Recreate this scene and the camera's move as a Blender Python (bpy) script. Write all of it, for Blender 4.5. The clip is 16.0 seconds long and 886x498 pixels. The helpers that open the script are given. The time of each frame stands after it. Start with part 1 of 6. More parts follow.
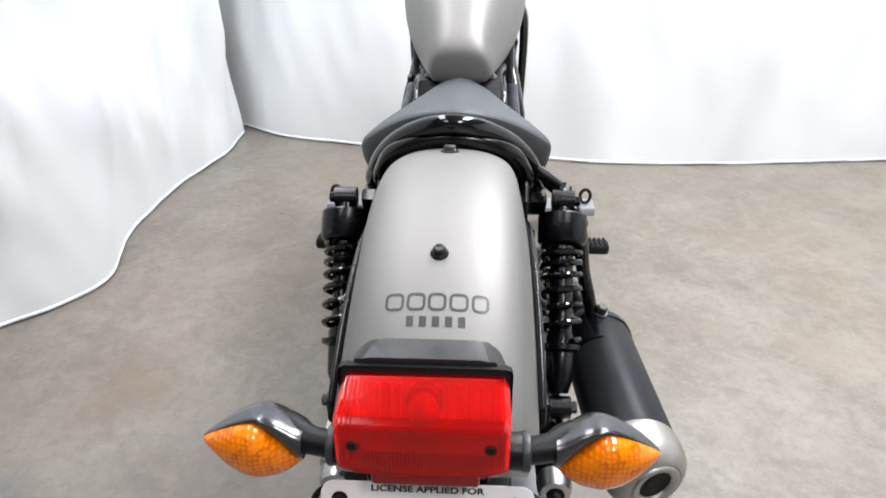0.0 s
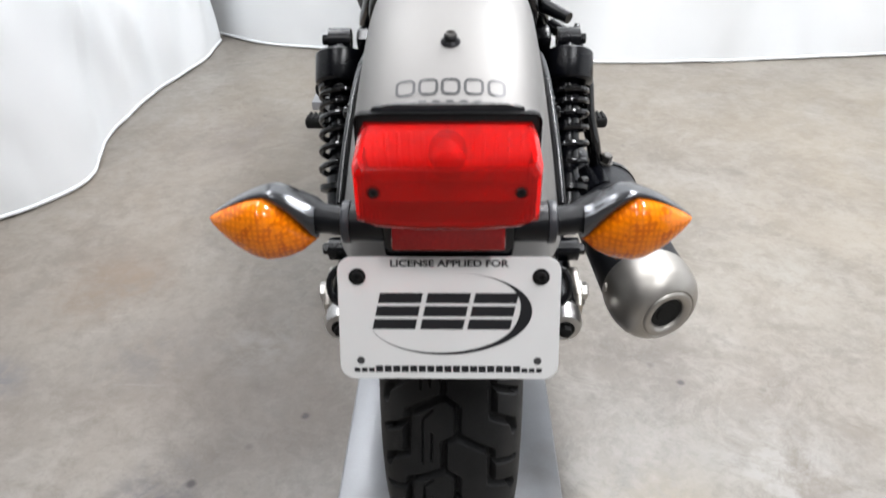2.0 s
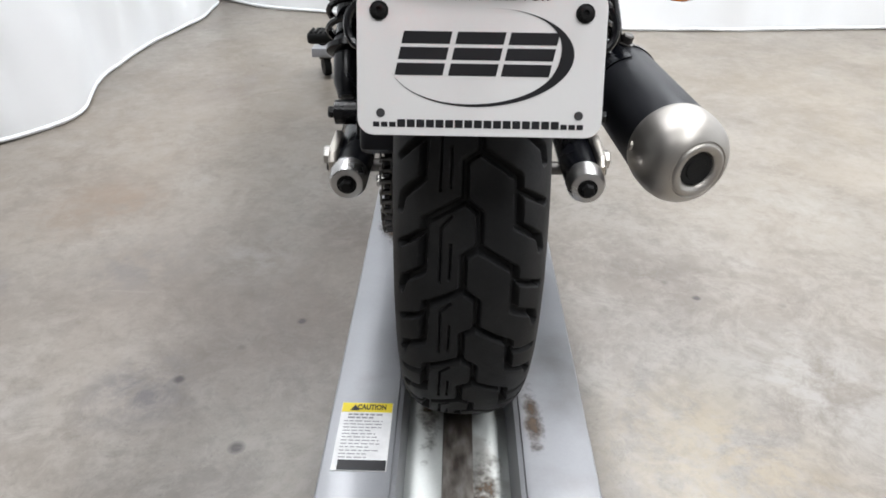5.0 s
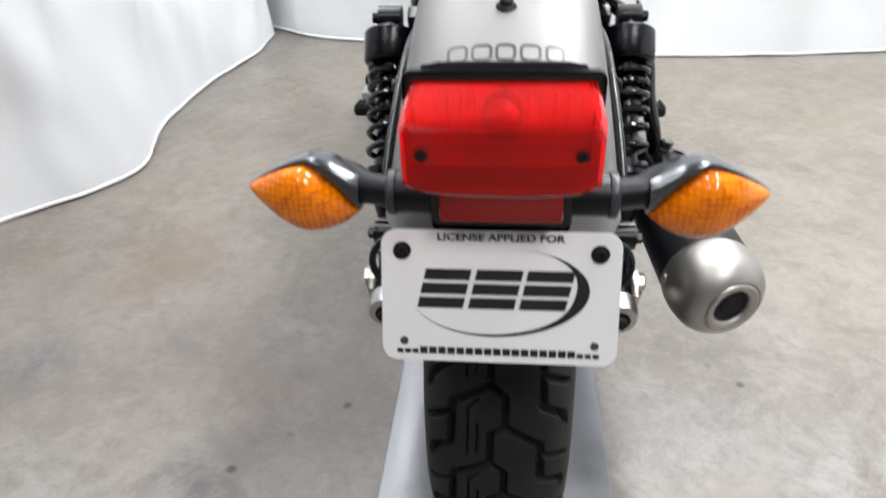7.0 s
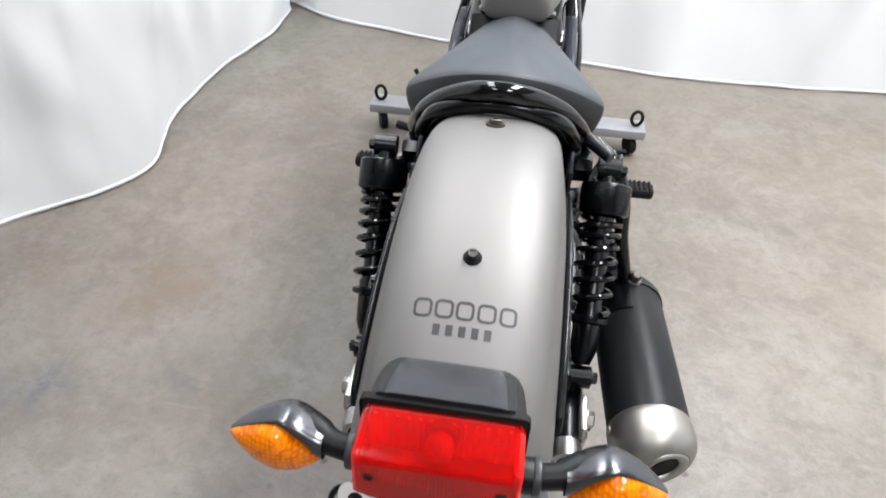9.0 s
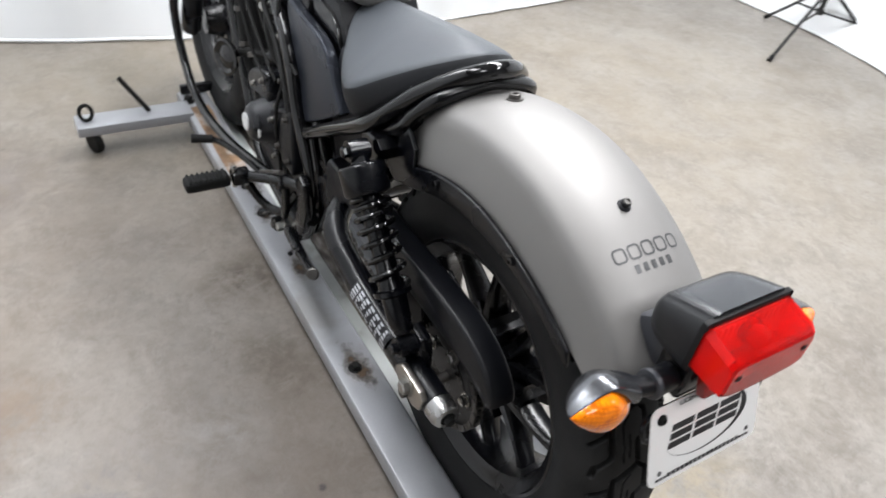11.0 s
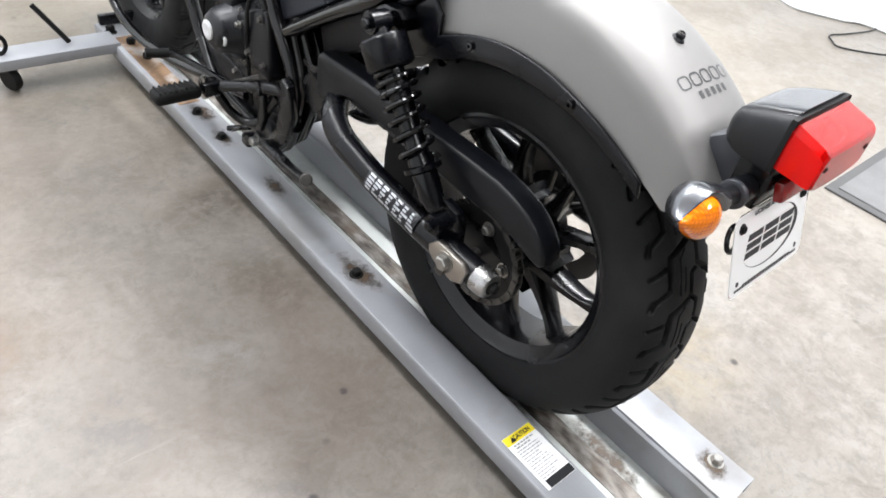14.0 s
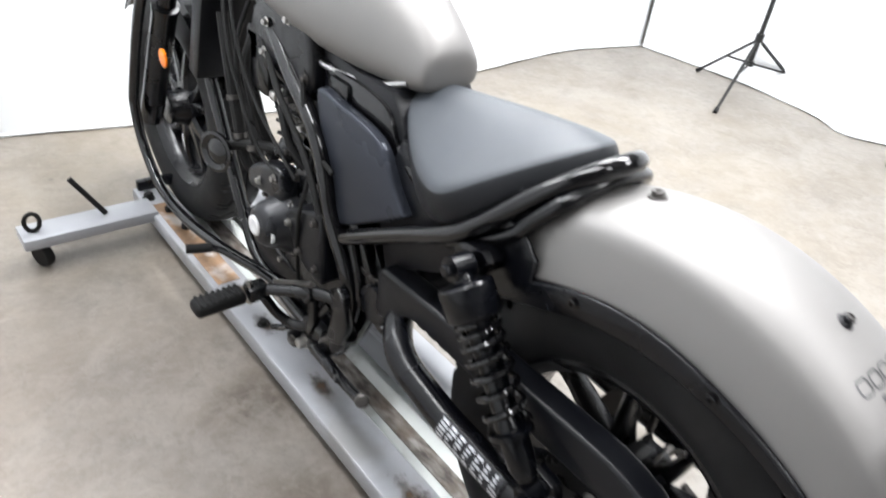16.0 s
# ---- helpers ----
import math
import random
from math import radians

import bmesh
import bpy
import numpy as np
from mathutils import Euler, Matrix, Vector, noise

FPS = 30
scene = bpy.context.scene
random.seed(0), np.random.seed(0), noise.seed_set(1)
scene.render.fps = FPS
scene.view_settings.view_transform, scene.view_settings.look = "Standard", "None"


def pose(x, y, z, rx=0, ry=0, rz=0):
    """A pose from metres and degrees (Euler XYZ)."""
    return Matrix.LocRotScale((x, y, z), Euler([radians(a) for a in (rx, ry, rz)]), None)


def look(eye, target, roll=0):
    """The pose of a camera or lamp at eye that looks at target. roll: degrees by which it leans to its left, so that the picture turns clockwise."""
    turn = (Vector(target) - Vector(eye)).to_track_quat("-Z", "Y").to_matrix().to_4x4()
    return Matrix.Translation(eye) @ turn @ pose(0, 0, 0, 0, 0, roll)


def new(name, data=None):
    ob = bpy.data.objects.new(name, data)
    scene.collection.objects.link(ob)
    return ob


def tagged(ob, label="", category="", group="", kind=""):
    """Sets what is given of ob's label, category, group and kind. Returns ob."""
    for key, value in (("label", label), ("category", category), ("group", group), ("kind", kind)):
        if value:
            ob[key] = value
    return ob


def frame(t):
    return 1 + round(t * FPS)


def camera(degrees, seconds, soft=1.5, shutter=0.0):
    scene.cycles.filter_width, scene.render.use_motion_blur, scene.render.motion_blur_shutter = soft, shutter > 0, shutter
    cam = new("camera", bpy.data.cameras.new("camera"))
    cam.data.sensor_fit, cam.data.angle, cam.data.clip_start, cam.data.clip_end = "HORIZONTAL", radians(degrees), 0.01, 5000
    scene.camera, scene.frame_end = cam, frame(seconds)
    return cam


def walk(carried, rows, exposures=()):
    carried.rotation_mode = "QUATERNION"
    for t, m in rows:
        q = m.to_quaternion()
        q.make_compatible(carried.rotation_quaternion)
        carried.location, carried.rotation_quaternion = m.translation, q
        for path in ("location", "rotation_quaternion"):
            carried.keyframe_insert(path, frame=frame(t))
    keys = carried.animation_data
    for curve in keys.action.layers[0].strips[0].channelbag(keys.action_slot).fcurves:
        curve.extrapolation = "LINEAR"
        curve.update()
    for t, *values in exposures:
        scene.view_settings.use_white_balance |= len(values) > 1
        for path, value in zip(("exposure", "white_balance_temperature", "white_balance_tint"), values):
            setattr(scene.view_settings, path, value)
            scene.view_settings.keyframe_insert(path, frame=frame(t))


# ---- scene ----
cam = camera(65.2, 16.0, soft=1.7, shutter=0.5)
PATH = [
    (0, (0.037, -0.754, 1.077), (-0.061, 1.006, 0.132), -0.3),
    (0.5, (0.035, -0.763, 1.061), (-0.049, 0.977, 0.078), -1.7),
    (1, (0.027, -0.775, 1.027), (-0.043, 0.936, -0.007), -1.6),
    (1.5, (0.014, -0.782, 0.988), (-0.055, 0.911, -0.075), -1.6),
    (2, (0.008, -0.796, 0.94), (-0.038, 0.877, -0.155), -0.8),
    (2.5, (0.003, -0.81, 0.884), (-0.031, 0.855, -0.223), -0.6),
    (3, (0.0, -0.828, 0.828), (-0.05, 0.847, -0.264), -0.5),
    (3.5, (-0.007, -0.841, 0.777), (-0.07, 0.836, -0.311), -0.4),
    (3.7, (-0.011, -0.844, 0.766), (-0.073, 0.831, -0.325), -0.5),
    (5.8, (-0.02, -0.853, 0.736), (-0.021, 0.853, -0.308), 1.4),
    (6, (-0.008, -0.837, 0.764), (-0.05, 0.832, -0.337), 0.6),
    (6.5, (-0.004, -0.802, 0.822), (-0.039, 0.872, -0.272), -1.4),
    (7, (0.004, -0.776, 0.903), (-0.176, 0.89, -0.189), -2.1),
    (7.5, (0.016, -0.76, 0.975), (-0.217, 0.879, -0.147), -1.8),
    (8, (0.034, -0.729, 1.051), (-0.261, 0.861, -0.125), -1.0),
    (8.5, (0.05, -0.71, 1.124), (-0.186, 0.874, -0.075), 0.4),
    (9, (0.032, -0.674, 1.177), (-0.15, 0.875, -0.075), 2.8),
    (9.5, (-0.029, -0.593, 1.218), (-0.201, 0.811, -0.196), 3.3),
    (10, (-0.223, -0.617, 1.22), (-0.016, 0.787, -0.19), 9.3),
    (10.2, (-0.306, -0.637, 1.231), (0.094, 0.748, -0.156), 9.9),
    (12.3, (-0.757, -0.493, 1.084), (0.413, 0.702, -0.014), 6.7),
    (12.5, (-0.765, -0.501, 1.076), (0.405, 0.666, -0.05), 7.4),
    (13, (-0.766, -0.517, 1.067), (0.396, 0.595, -0.122), 9.0),
    (13.5, (-0.767, -0.532, 1.059), (0.381, 0.545, -0.175), 9.9),
    (14, (-0.773, -0.546, 1.052), (0.361, 0.486, -0.232), 11.3),
    (14.5, (-0.776, -0.54, 1.052), (0.368, 0.499, -0.217), 11.8),
    (15, (-0.792, -0.502, 1.07), (0.401, 0.603, -0.095), 11.1),
    (15.5, (-0.741, -0.4, 1.095), (0.461, 0.748, -0.017), 10.0),
    (16, (-0.678, -0.279, 1.129), (0.484, 0.927, 0.037), 8.6),
]
walk(cam, [(t, look(eye, target, roll)) for t, eye, target, roll in PATH],
     [(0, 0.17), (3.7, 0.25), (6, 0.22), (8, 0.21), (10.2, 0.11), (12.3, 0.78), (14.5, 0.77), (16, 0.80)])

# ---- light ----
world = bpy.data.worlds.new("world")
scene.world = world
world.use_nodes = True
world.node_tree.nodes["Background"].inputs[0].default_value = (0.9, 0.95, 1.0, 1)
world.node_tree.nodes["Background"].inputs[1].default_value = 0.15
scene.view_settings.exposure = 0.0


def area(name, at, target, sx, sy, watts, colour):
    data = bpy.data.lights.new(name, "AREA")
    data.shape, data.size, data.size_y, data.energy, data.color = "RECTANGLE", sx, sy, watts, colour
    ob = new(name, data)
    ob.matrix_world = look(at, target)
    return ob


# rows of ceiling panels, seen as the streaks on the fender and on the seat rail
COOL = (0.96, 0.97, 1.0)
# the pair at y -1.8 matches no streak; added to light plate and tail
PANELS = [(x, y) for x in (-0.85, 1.15) for y in (-1.8, 0.5, 2.1)]
CEIL = 3.1
for x, y in PANELS:
    area("ceiling_panel_light", (x, y, CEIL - 0.075), (x, y, 0), 0.5, 1.25, {-1.8: 58, 0.5: 104, 2.1: 110}[y] * (0.86 if x > 0 else 0.30), COOL)

# ---- helpers of this scene ----
WORLD_OF = {}
AY, AZ = -0.01, 0.342      # rear axle
FY, FZ = 1.472, 0.342      # front axle


def empty(name, at):
    ob = new(name)
    ob.location = at
    ob.empty_display_size = 0.1
    WORLD_OF[ob.name] = Matrix.Translation(at)
    return ob


def part(name, bm, material, parent=None, label="", sharp=35, origin=None):
    me = bpy.data.meshes.new(name)
    bmesh.ops.recalc_face_normals(bm, faces=bm.faces)
    bm.to_mesh(me)
    bm.free()
    me.materials.append(material)
    me.polygons.foreach_set("use_smooth", [True] * len(me.polygons))
    me.set_sharp_from_angle(angle=radians(sharp))
    ob = new(name, me)
    if parent:
        ob.parent = parent
        ob.matrix_parent_inverse = WORLD_OF.get(parent.name, Matrix()).inverted()
    if label:
        tagged(ob, label)
    return ob


def merge(bm, tmp):
    me = bpy.data.meshes.new("tmp")
    tmp.to_mesh(me)
    tmp.free()
    bm.from_mesh(me)
    bpy.data.meshes.remove(me)
    return bm


def curve(pts, steps=6, closed=False):
    """Catmull-Rom through the points."""
    p = [Vector(q) for q in pts]
    n = len(p)
    out = []
    rng = range(n) if closed else range(n - 1)
    for i in rng:
        if closed:
            a, b, c, d = p[i - 1], p[i], p[(i + 1) % n], p[(i + 2) % n]
        else:
            b, c = p[i], p[i + 1]
            a = p[i - 1] if i else b * 2 - c
            d = p[i + 2] if i + 2 < n else c * 2 - b
        for k in range(steps):
            t = k / steps
            out.append(0.5 * ((2 * b) + (c - a) * t + (2 * a - 5 * b + 4 * c - d) * t * t + (3 * b - a - 3 * c + d) * t ** 3))
    if not closed:
        out.append(p[-1])
    return out


def loft(bm, rings, caps=True, closed=False):
    vs = [[bm.verts.new(q) for q in r] for r in rings]
    n = len(vs[0])
    m = len(vs)
    for i in range(m if closed else m - 1):
        a, b = vs[i], vs[(i + 1) % m]
        for j in range(n):
            bm.faces.new((a[j], a[(j + 1) % n], b[(j + 1) % n], b[j]))
    if caps and not closed:
        bm.faces.new(vs[0][::-1])
        bm.faces.new(vs[-1])
    return bm


def tube(pts, r, n=12, bm=None, closed=False, flat=1.0):
    """A round bar along points; r: one radius or one for each point."""
    bm = bm or bmesh.new()
    p = [Vector(q) for q in pts]
    m = len(p)
    rs = r if isinstance(r, (list, tuple)) else [r] * m
    tang = []
    for i in range(m):
        a = p[i - 1] if (i or closed) else p[i]
        b = p[(i + 1) % m] if (i < m - 1 or closed) else p[i]
        tang.append((b - a).normalized())
    u = tang[0].orthogonal().normalized()
    rings = []
    for i in range(m):
        u = (u - tang[i] * u.dot(tang[i])).normalized()
        w = tang[i].cross(u)
        rings.append([p[i] + (u * math.cos(2 * math.pi * k / n) + w * flat * math.sin(2 * math.pi * k / n)) * rs[i] for k in range(n)])
    return loft(bm, rings, closed=closed)


def lathe(profile, at, axis, n=32, bm=None, caps=True):
    """Turns (along, radius) pairs round an axis through a point."""
    bm = bm or bmesh.new()
    ax = Vector(axis).normalized()
    u = ax.orthogonal().normalized()
    w = ax.cross(u)
    o = Vector(at)
    rings = [[o + ax * a + (u * math.cos(2 * math.pi * k / n) + w * math.sin(2 * math.pi * k / n)) * max(r, 0.0002) for k in range(n)] for a, r in profile]
    return loft(bm, rings, caps=caps)


def box(at, size, bevel=0.003, m=None, bm=None, seg=2):
    tmp = bmesh.new()
    bmesh.ops.create_cube(tmp, size=1)
    bmesh.ops.scale(tmp, vec=size, verts=tmp.verts)
    if bevel:
        bmesh.ops.bevel(tmp, geom=tmp.edges[:], offset=bevel, segments=seg, affect="EDGES", profile=0.5)
    tmp.transform(Matrix.Translation(at) @ (m.to_4x4() if m else Matrix()))
    return merge(bm, tmp) if bm else tmp


def prism(poly, x0, x1, bevel=0.004, axis="x", bm=None, seg=2):
    """A flat outline, (y, z) pairs, made x0 to x1 thick along x (or (x, z) along y, (x, y) along z)."""
    tmp = bmesh.new()
    put = {"x": lambda a, b, c: (c, a, b), "y": lambda a, b, c: (a, c, b), "z": lambda a, b, c: (a, b, c)}[axis]
    lo = [tmp.verts.new(put(a, b, x0)) for a, b in poly]
    hi = [tmp.verts.new(put(a, b, x1)) for a, b in poly]
    n = len(poly)
    tmp.faces.new(lo[::-1])
    tmp.faces.new(hi)
    for i in range(n):
        tmp.faces.new((lo[i], lo[(i + 1) % n], hi[(i + 1) % n], hi[i]))
    bmesh.ops.recalc_face_normals(tmp, faces=tmp.faces)
    if bevel:
        rim = [e for e in tmp.edges if abs((e.verts[0].co - e.verts[1].co).dot(Vector(put(0, 0, 1)))) < 1e-6]
        bmesh.ops.bevel(tmp, geom=rim, offset=bevel, segments=seg, affect="EDGES", profile=0.5)
    return merge(bm, tmp) if bm else tmp


def ring2(pts, steps=5):
    return [(v.x, v.y) for v in curve([(a, b, 0) for a, b in pts], steps, True)]


def bolt(at, axis, r=0.007, h=0.006, bm=None, n=12, socket=True):
    prof = [(0, r * 1.5), (h * 0.25, r * 1.5), (h * 0.26, r), (h * 0.9, r), (h, r * 0.85)]
    if socket:
        prof += [(h, r * 0.5), (h * 0.5, r * 0.45), (h * 0.5, 0.0003)]
    return lathe(prof, at, axis, n, bm)


def hexbolt(at, axis, r=0.008, h=0.007, bm=None):
    bm = lathe([(0, r * 1.45), (0.0015, r * 1.45)], at, axis, 16, bm)
    return lathe([(0.0015, r), (h * 0.85, r), (h, r * 0.8)], at, axis, 6, bm)


def polar(deg, r, y=AY, z=AZ):
    return (y + r * math.cos(radians(deg)), z + r * math.sin(radians(deg)))


# ---- materials ----
def nodes_of(name):
    m = bpy.data.materials.new(name)
    m.use_nodes = True
    t = m.node_tree
    return m, t, t.nodes["Principled BSDF"]


def surface(name, colour, rough=0.5, metal=0.0, grain=400.0, bump=0.05, vary=0.12, stain=6.0, stain_amount=0.12, rough_vary=0.12, coat=0.0, spec=None, dirt=None):
    """A painted, cast or moulded surface: tone and gloss vary at a fine and a coarse scale, with a fine relief."""
    m, t, b = nodes_of(name)
    spec = spec if spec is not None else (0.21 if max(colour) < 0.06 and coat == 0 else 0.45)
    N, L = t.nodes.new, t.links.new
    co = N("ShaderNodeTexCoord")
    fine, coarse = N("ShaderNodeTexNoise"), N("ShaderNodeTexNoise")
    fine.inputs["Scale"].default_value, fine.inputs["Detail"].default_value = grain, 3
    coarse.inputs["Scale"].default_value, coarse.inputs["Detail"].default_value = stain, 6
    for q in (fine, coarse):
        L(co.outputs["Object"], q.inputs["Vector"])
    ma = N("ShaderNodeMapRange")
    ma.inputs["To Min"].default_value, ma.inputs["To Max"].default_value = 1 - vary, 1 + vary
    L(fine.outputs["Fac"], ma.inputs["Value"])
    mb = N("ShaderNodeMapRange")
    mb.inputs["From Min"].default_value, mb.inputs["From Max"].default_value = 0.3, 0.7
    mb.inputs["To Min"].default_value, mb.inputs["To Max"].default_value = 1 - stain_amount, 1 + stain_amount
    L(coarse.outputs["Fac"], mb.inputs["Value"])
    mul = N("ShaderNodeMath")
    mul.operation = "MULTIPLY"
    L(ma.outputs[0], mul.inputs[0])
    L(mb.outputs[0], mul.inputs[1])
    vec = N("ShaderNodeVectorMath")
    vec.operation = "SCALE"
    vec.inputs[0].default_value = colour
    L(mul.outputs[0], vec.inputs["Scale"])
    last = vec.outputs[0]
    if dirt:
        dn = N("ShaderNodeTexNoise")
        dn.inputs["Scale"].default_value, dn.inputs["Detail"].default_value = dirt[1], 8
        L(co.outputs["Object"], dn.inputs["Vector"])
        dr = N("ShaderNodeMapRange")
        dr.inputs["From Min"].default_value, dr.inputs["From Max"].default_value = dirt[2], dirt[2] + 0.12
        dr.inputs["To Max"].default_value = dirt[3]
        L(dn.outputs["Fac"], dr.inputs["Value"])
        mix = N("ShaderNodeMix")
        mix.data_type = "RGBA"
        mix.inputs["B"].default_value = (*dirt[0], 1)
        L(dr.outputs[0], mix.inputs["Factor"])
        L(last, mix.inputs["A"])
        last = mix.outputs["Result"]
    L(last, b.inputs["Base Color"])
    mr = N("ShaderNodeMapRange")
    mr.inputs["From Min"].default_value, mr.inputs["From Max"].default_value = 0.3, 0.7
    mr.inputs["To Min"].default_value, mr.inputs["To Max"].default_value = max(rough - rough_vary, 0.02), min(rough + rough_vary, 1)
    L(coarse.outputs["Fac"], mr.inputs["Value"])
    L(mr.outputs[0], b.inputs["Roughness"])
    b.inputs["Metallic"].default_value = metal
    b.inputs["Coat Weight"].default_value = coat
    b.inputs["Specular IOR Level"].default_value = spec
    if bump:
        bp = N("ShaderNodeBump")
        bp.inputs["Strength"].default_value, bp.inputs["Distance"].default_value = bump, 0.001
        L(fine.outputs["Fac"], bp.inputs["Height"])
        L(bp.outputs[0], b.inputs["Normal"])
    return m


SILVER = surface("satin_silver_paint", (0.224, 0.217, 0.210), 0.56, 0.74, 2500, 0.02, 0.05, 5, 0.03, 0.03)
BLACK_PLASTIC = surface("black_plastic", (0.0030, 0.0034, 0.0050), 0.36, 0, 900, 0.25, 0.15, 12, 0.15, 0.07, spec=0.30)
LAMP_REFLECTOR = surface("satin_bright_metal", (0.62, 0.62, 0.62), 0.6, 0.2, 300, 0.1, 0.1, 30, 0.1, 0.1)
NECK_GREY = surface("worn_grey_plastic", (0.034, 0.036, 0.042), 0.34, 0, 900, 0.12, 0.12, 14, 0.15, 0.08, spec=0.4)
GREY_PLASTIC = surface("charcoal_plastic", (0.020, 0.022, 0.026), 0.22, 0, 1200, 0.03, 0.1, 10, 0.1, 0.03, spec=0.5)
HOOD_BLACK = surface("grained_hood_plastic", (0.0065, 0.0070, 0.0085), 0.36, 0, 1200, 0.12, 0.1, 10, 0.1, 0.05, spec=0.4)
SIGNAL_SHELL = surface("smoked_chrome_plastic", (0.105, 0.108, 0.116), 0.2, 0.85, 900, 0.03, 0.1, 20, 0.1, 0.04)
BLACK_GLOSS = surface("gloss_black_paint", (0.003, 0.003, 0.0036), 0.10, 0, 600, 0.01, 0.1, 8, 0.1, 0.03, spec=0.5)
BLACK_SATIN = surface("satin_black_paint", (0.0020, 0.0023, 0.0036), 0.25, 0.0, 700, 0.1, 0.12, 9, 0.15, 0.08, spec=0.33)
FRAME_BLACK = surface("frame_black_paint", (0.0018, 0.0019, 0.0026), 0.2, 0, 700, 0.05, 0.12, 9, 0.15, 0.08, spec=0.42)
CAST_BLACK = surface("black_cast_metal", (0.0026, 0.0028, 0.0038), 0.25, 0.0, 500, 0.3, 0.15, 12, 0.2, 0.1, spec=0.45)
ENGINE_SATIN = surface("satin_engine_paint", (0.011, 0.0118, 0.0145), 0.30, 0.2, 500, 0.15, 0.12, 12, 0.15, 0.08, spec=0.5)
WHEEL_BLACK = surface("black_wheel_paint", (0.0026, 0.0028, 0.0040), 0.26, 0.0, 800, 0.06, 0.1, 9, 0.15, 0.08, spec=0.42)
COVER_GREY = surface("graphite_cover_paint", (0.032, 0.036, 0.046), 0.30, 0.4, 1500, 0.05, 0.08, 6, 0.06, 0.05)
SEAT = surface("grey_vinyl", (0.047, 0.053, 0.061), 0.5, 0, 700, 0.35, 0.15, 5, 0.1, 0.05)
# the seat's grey vinyl again, darkened to stand for shade under the crease
SEAT_SHADE = surface("shaded_grey_vinyl", (0.0125, 0.0135, 0.0155), 0.5, 0, 700, 0.35, 0.15, 5, 0.1, 0.05)
RUBBER = surface("tyre_rubber", (0.0136, 0.0138, 0.0143), 0.58, 0, 300, 0.25, 0.2, 14, 0.2, 0.08, spec=0.13, dirt=((0.026, 0.0255, 0.025), 9.0, 0.53, 0.5))
RUBBER_PART = surface("black_rubber", (0.007, 0.007, 0.007), 0.62, 0, 500, 0.2, 0.15, 14, 0.2, 0.08)
CAP_STEEL = surface("satin_steel_cap", (0.40, 0.38, 0.352), 0.44, 1.0, 900, 0.06, 0.08, 9, 0.08, 0.05)
ALU = surface("bare_aluminium", (0.44, 0.435, 0.43), 0.3, 1.0, 700, 0.08, 0.08, 12, 0.1, 0.08)
STEEL = surface("brushed_steel", (0.46, 0.43, 0.39), 0.32, 1.0, 900, 0.06, 0.08, 14, 0.1, 0.07)
ZINC = surface("zinc_bolt", (0.40, 0.39, 0.37), 0.3, 1.0, 500, 0.08, 0.1, 20, 0.15, 0.08)
SPROCKET = surface("oily_black_steel", (0.030, 0.030, 0.031), 0.34, 0.7, 500, 0.15, 0.15, 20, 0.25, 0.1)
DARK_STEEL = surface("dark_steel", (0.1, 0.095, 0.09), 0.4, 0.9, 500, 0.15, 0.15, 20, 0.25, 0.1)
CHAIN = surface("oiled_chain_steel", (0.115, 0.110, 0.105), 0.36, 0.9, 500, 0.15, 0.2, 40, 0.3, 0.1)
MUFFLER = surface("black_heat_paint", (0.014, 0.0148, 0.0175), 0.42, 0.2, 1200, 0.1, 0.1, 7, 0.12, 0.05)
DOLLY = surface("dolly_grey_paint", (0.305, 0.312, 0.328), 0.40, 0.25, 300, 0.08, 0.05, 5, 0.10, 0.1, spec=0.5, dirt=((0.20, 0.19, 0.175), 6.0, 0.56, 0.5))
CHANNEL = surface("dolly_channel_paint", (0.62, 0.645, 0.625), 0.40, 0.2, 300, 0.1, 0.06, 5, 0.12, 0.1, spec=0.5, dirt=((0.20, 0.18, 0.15), 9.0, 0.55, 0.6))
RUST = surface("orange_rust", (0.22, 0.135, 0.078), 0.8, 0.0, 200, 0.4, 0.25, 25, 0.3, 0.08, dirt=((0.4, 0.36, 0.33), 12.0, 0.5, 0.9))
PLATE_WHITE = surface("white_plate", (0.77, 0.77, 0.76), 0.35, 0, 900, 0.02, 0.02, 6, 0.02, 0.05)
INK = surface("black_print", (0.02, 0.02, 0.022), 0.4, 0, 900, 0.02, 0.1, 20, 0.1, 0.05)
DECAL = surface("grey_decal", (0.06, 0.06, 0.062), 0.4, 0.3, 900, 0.02, 0.1, 20, 0.1, 0.05)
YELLOW = surface("yellow_label", (0.75, 0.6, 0.02), 0.5, 0, 700, 0.05, 0.05, 20, 0.1, 0.05)
STICKER = surface("scuffed_black_sticker", (0.012, 0.012, 0.014), 0.35, 0.1, 500, 0.08, 0.1, 70, 0.3, 0.1, dirt=((0.17, 0.175, 0.185), 34.0, 0.56, 0.9))
SILVER_PRINT = surface("silver_print", (0.42, 0.43, 0.45), 0.4, 0.5, 500, 0.05, 0.1, 60, 0.3, 0.1)
FAINT_PRINT = surface("faded_print", (0.26, 0.26, 0.27), 0.5, 0, 900, 0.02, 0.1, 20, 0.1, 0.05)
LABEL = surface("worn_white_label", (0.7, 0.7, 0.7), 0.5, 0, 500, 0.08, 0.05, 60, 0.08, 0.05)
MAT_EDGE = surface("dark_rubber_edge", (0.075, 0.075, 0.075), 0.7, 0, 300, 0.3, 0.2, 8, 0.15, 0.05)
MAT = surface("grey_floor_mat", (0.14, 0.14, 0.14), 0.85, 0, 300, 0.6, 0.3, 8, 0.15, 0.05)
PAINT_WALL = surface("grey_wall_paint", (0.30, 0.30, 0.30), 0.7, 0, 200, 0.1, 0.03, 2, 0.03, 0.05)
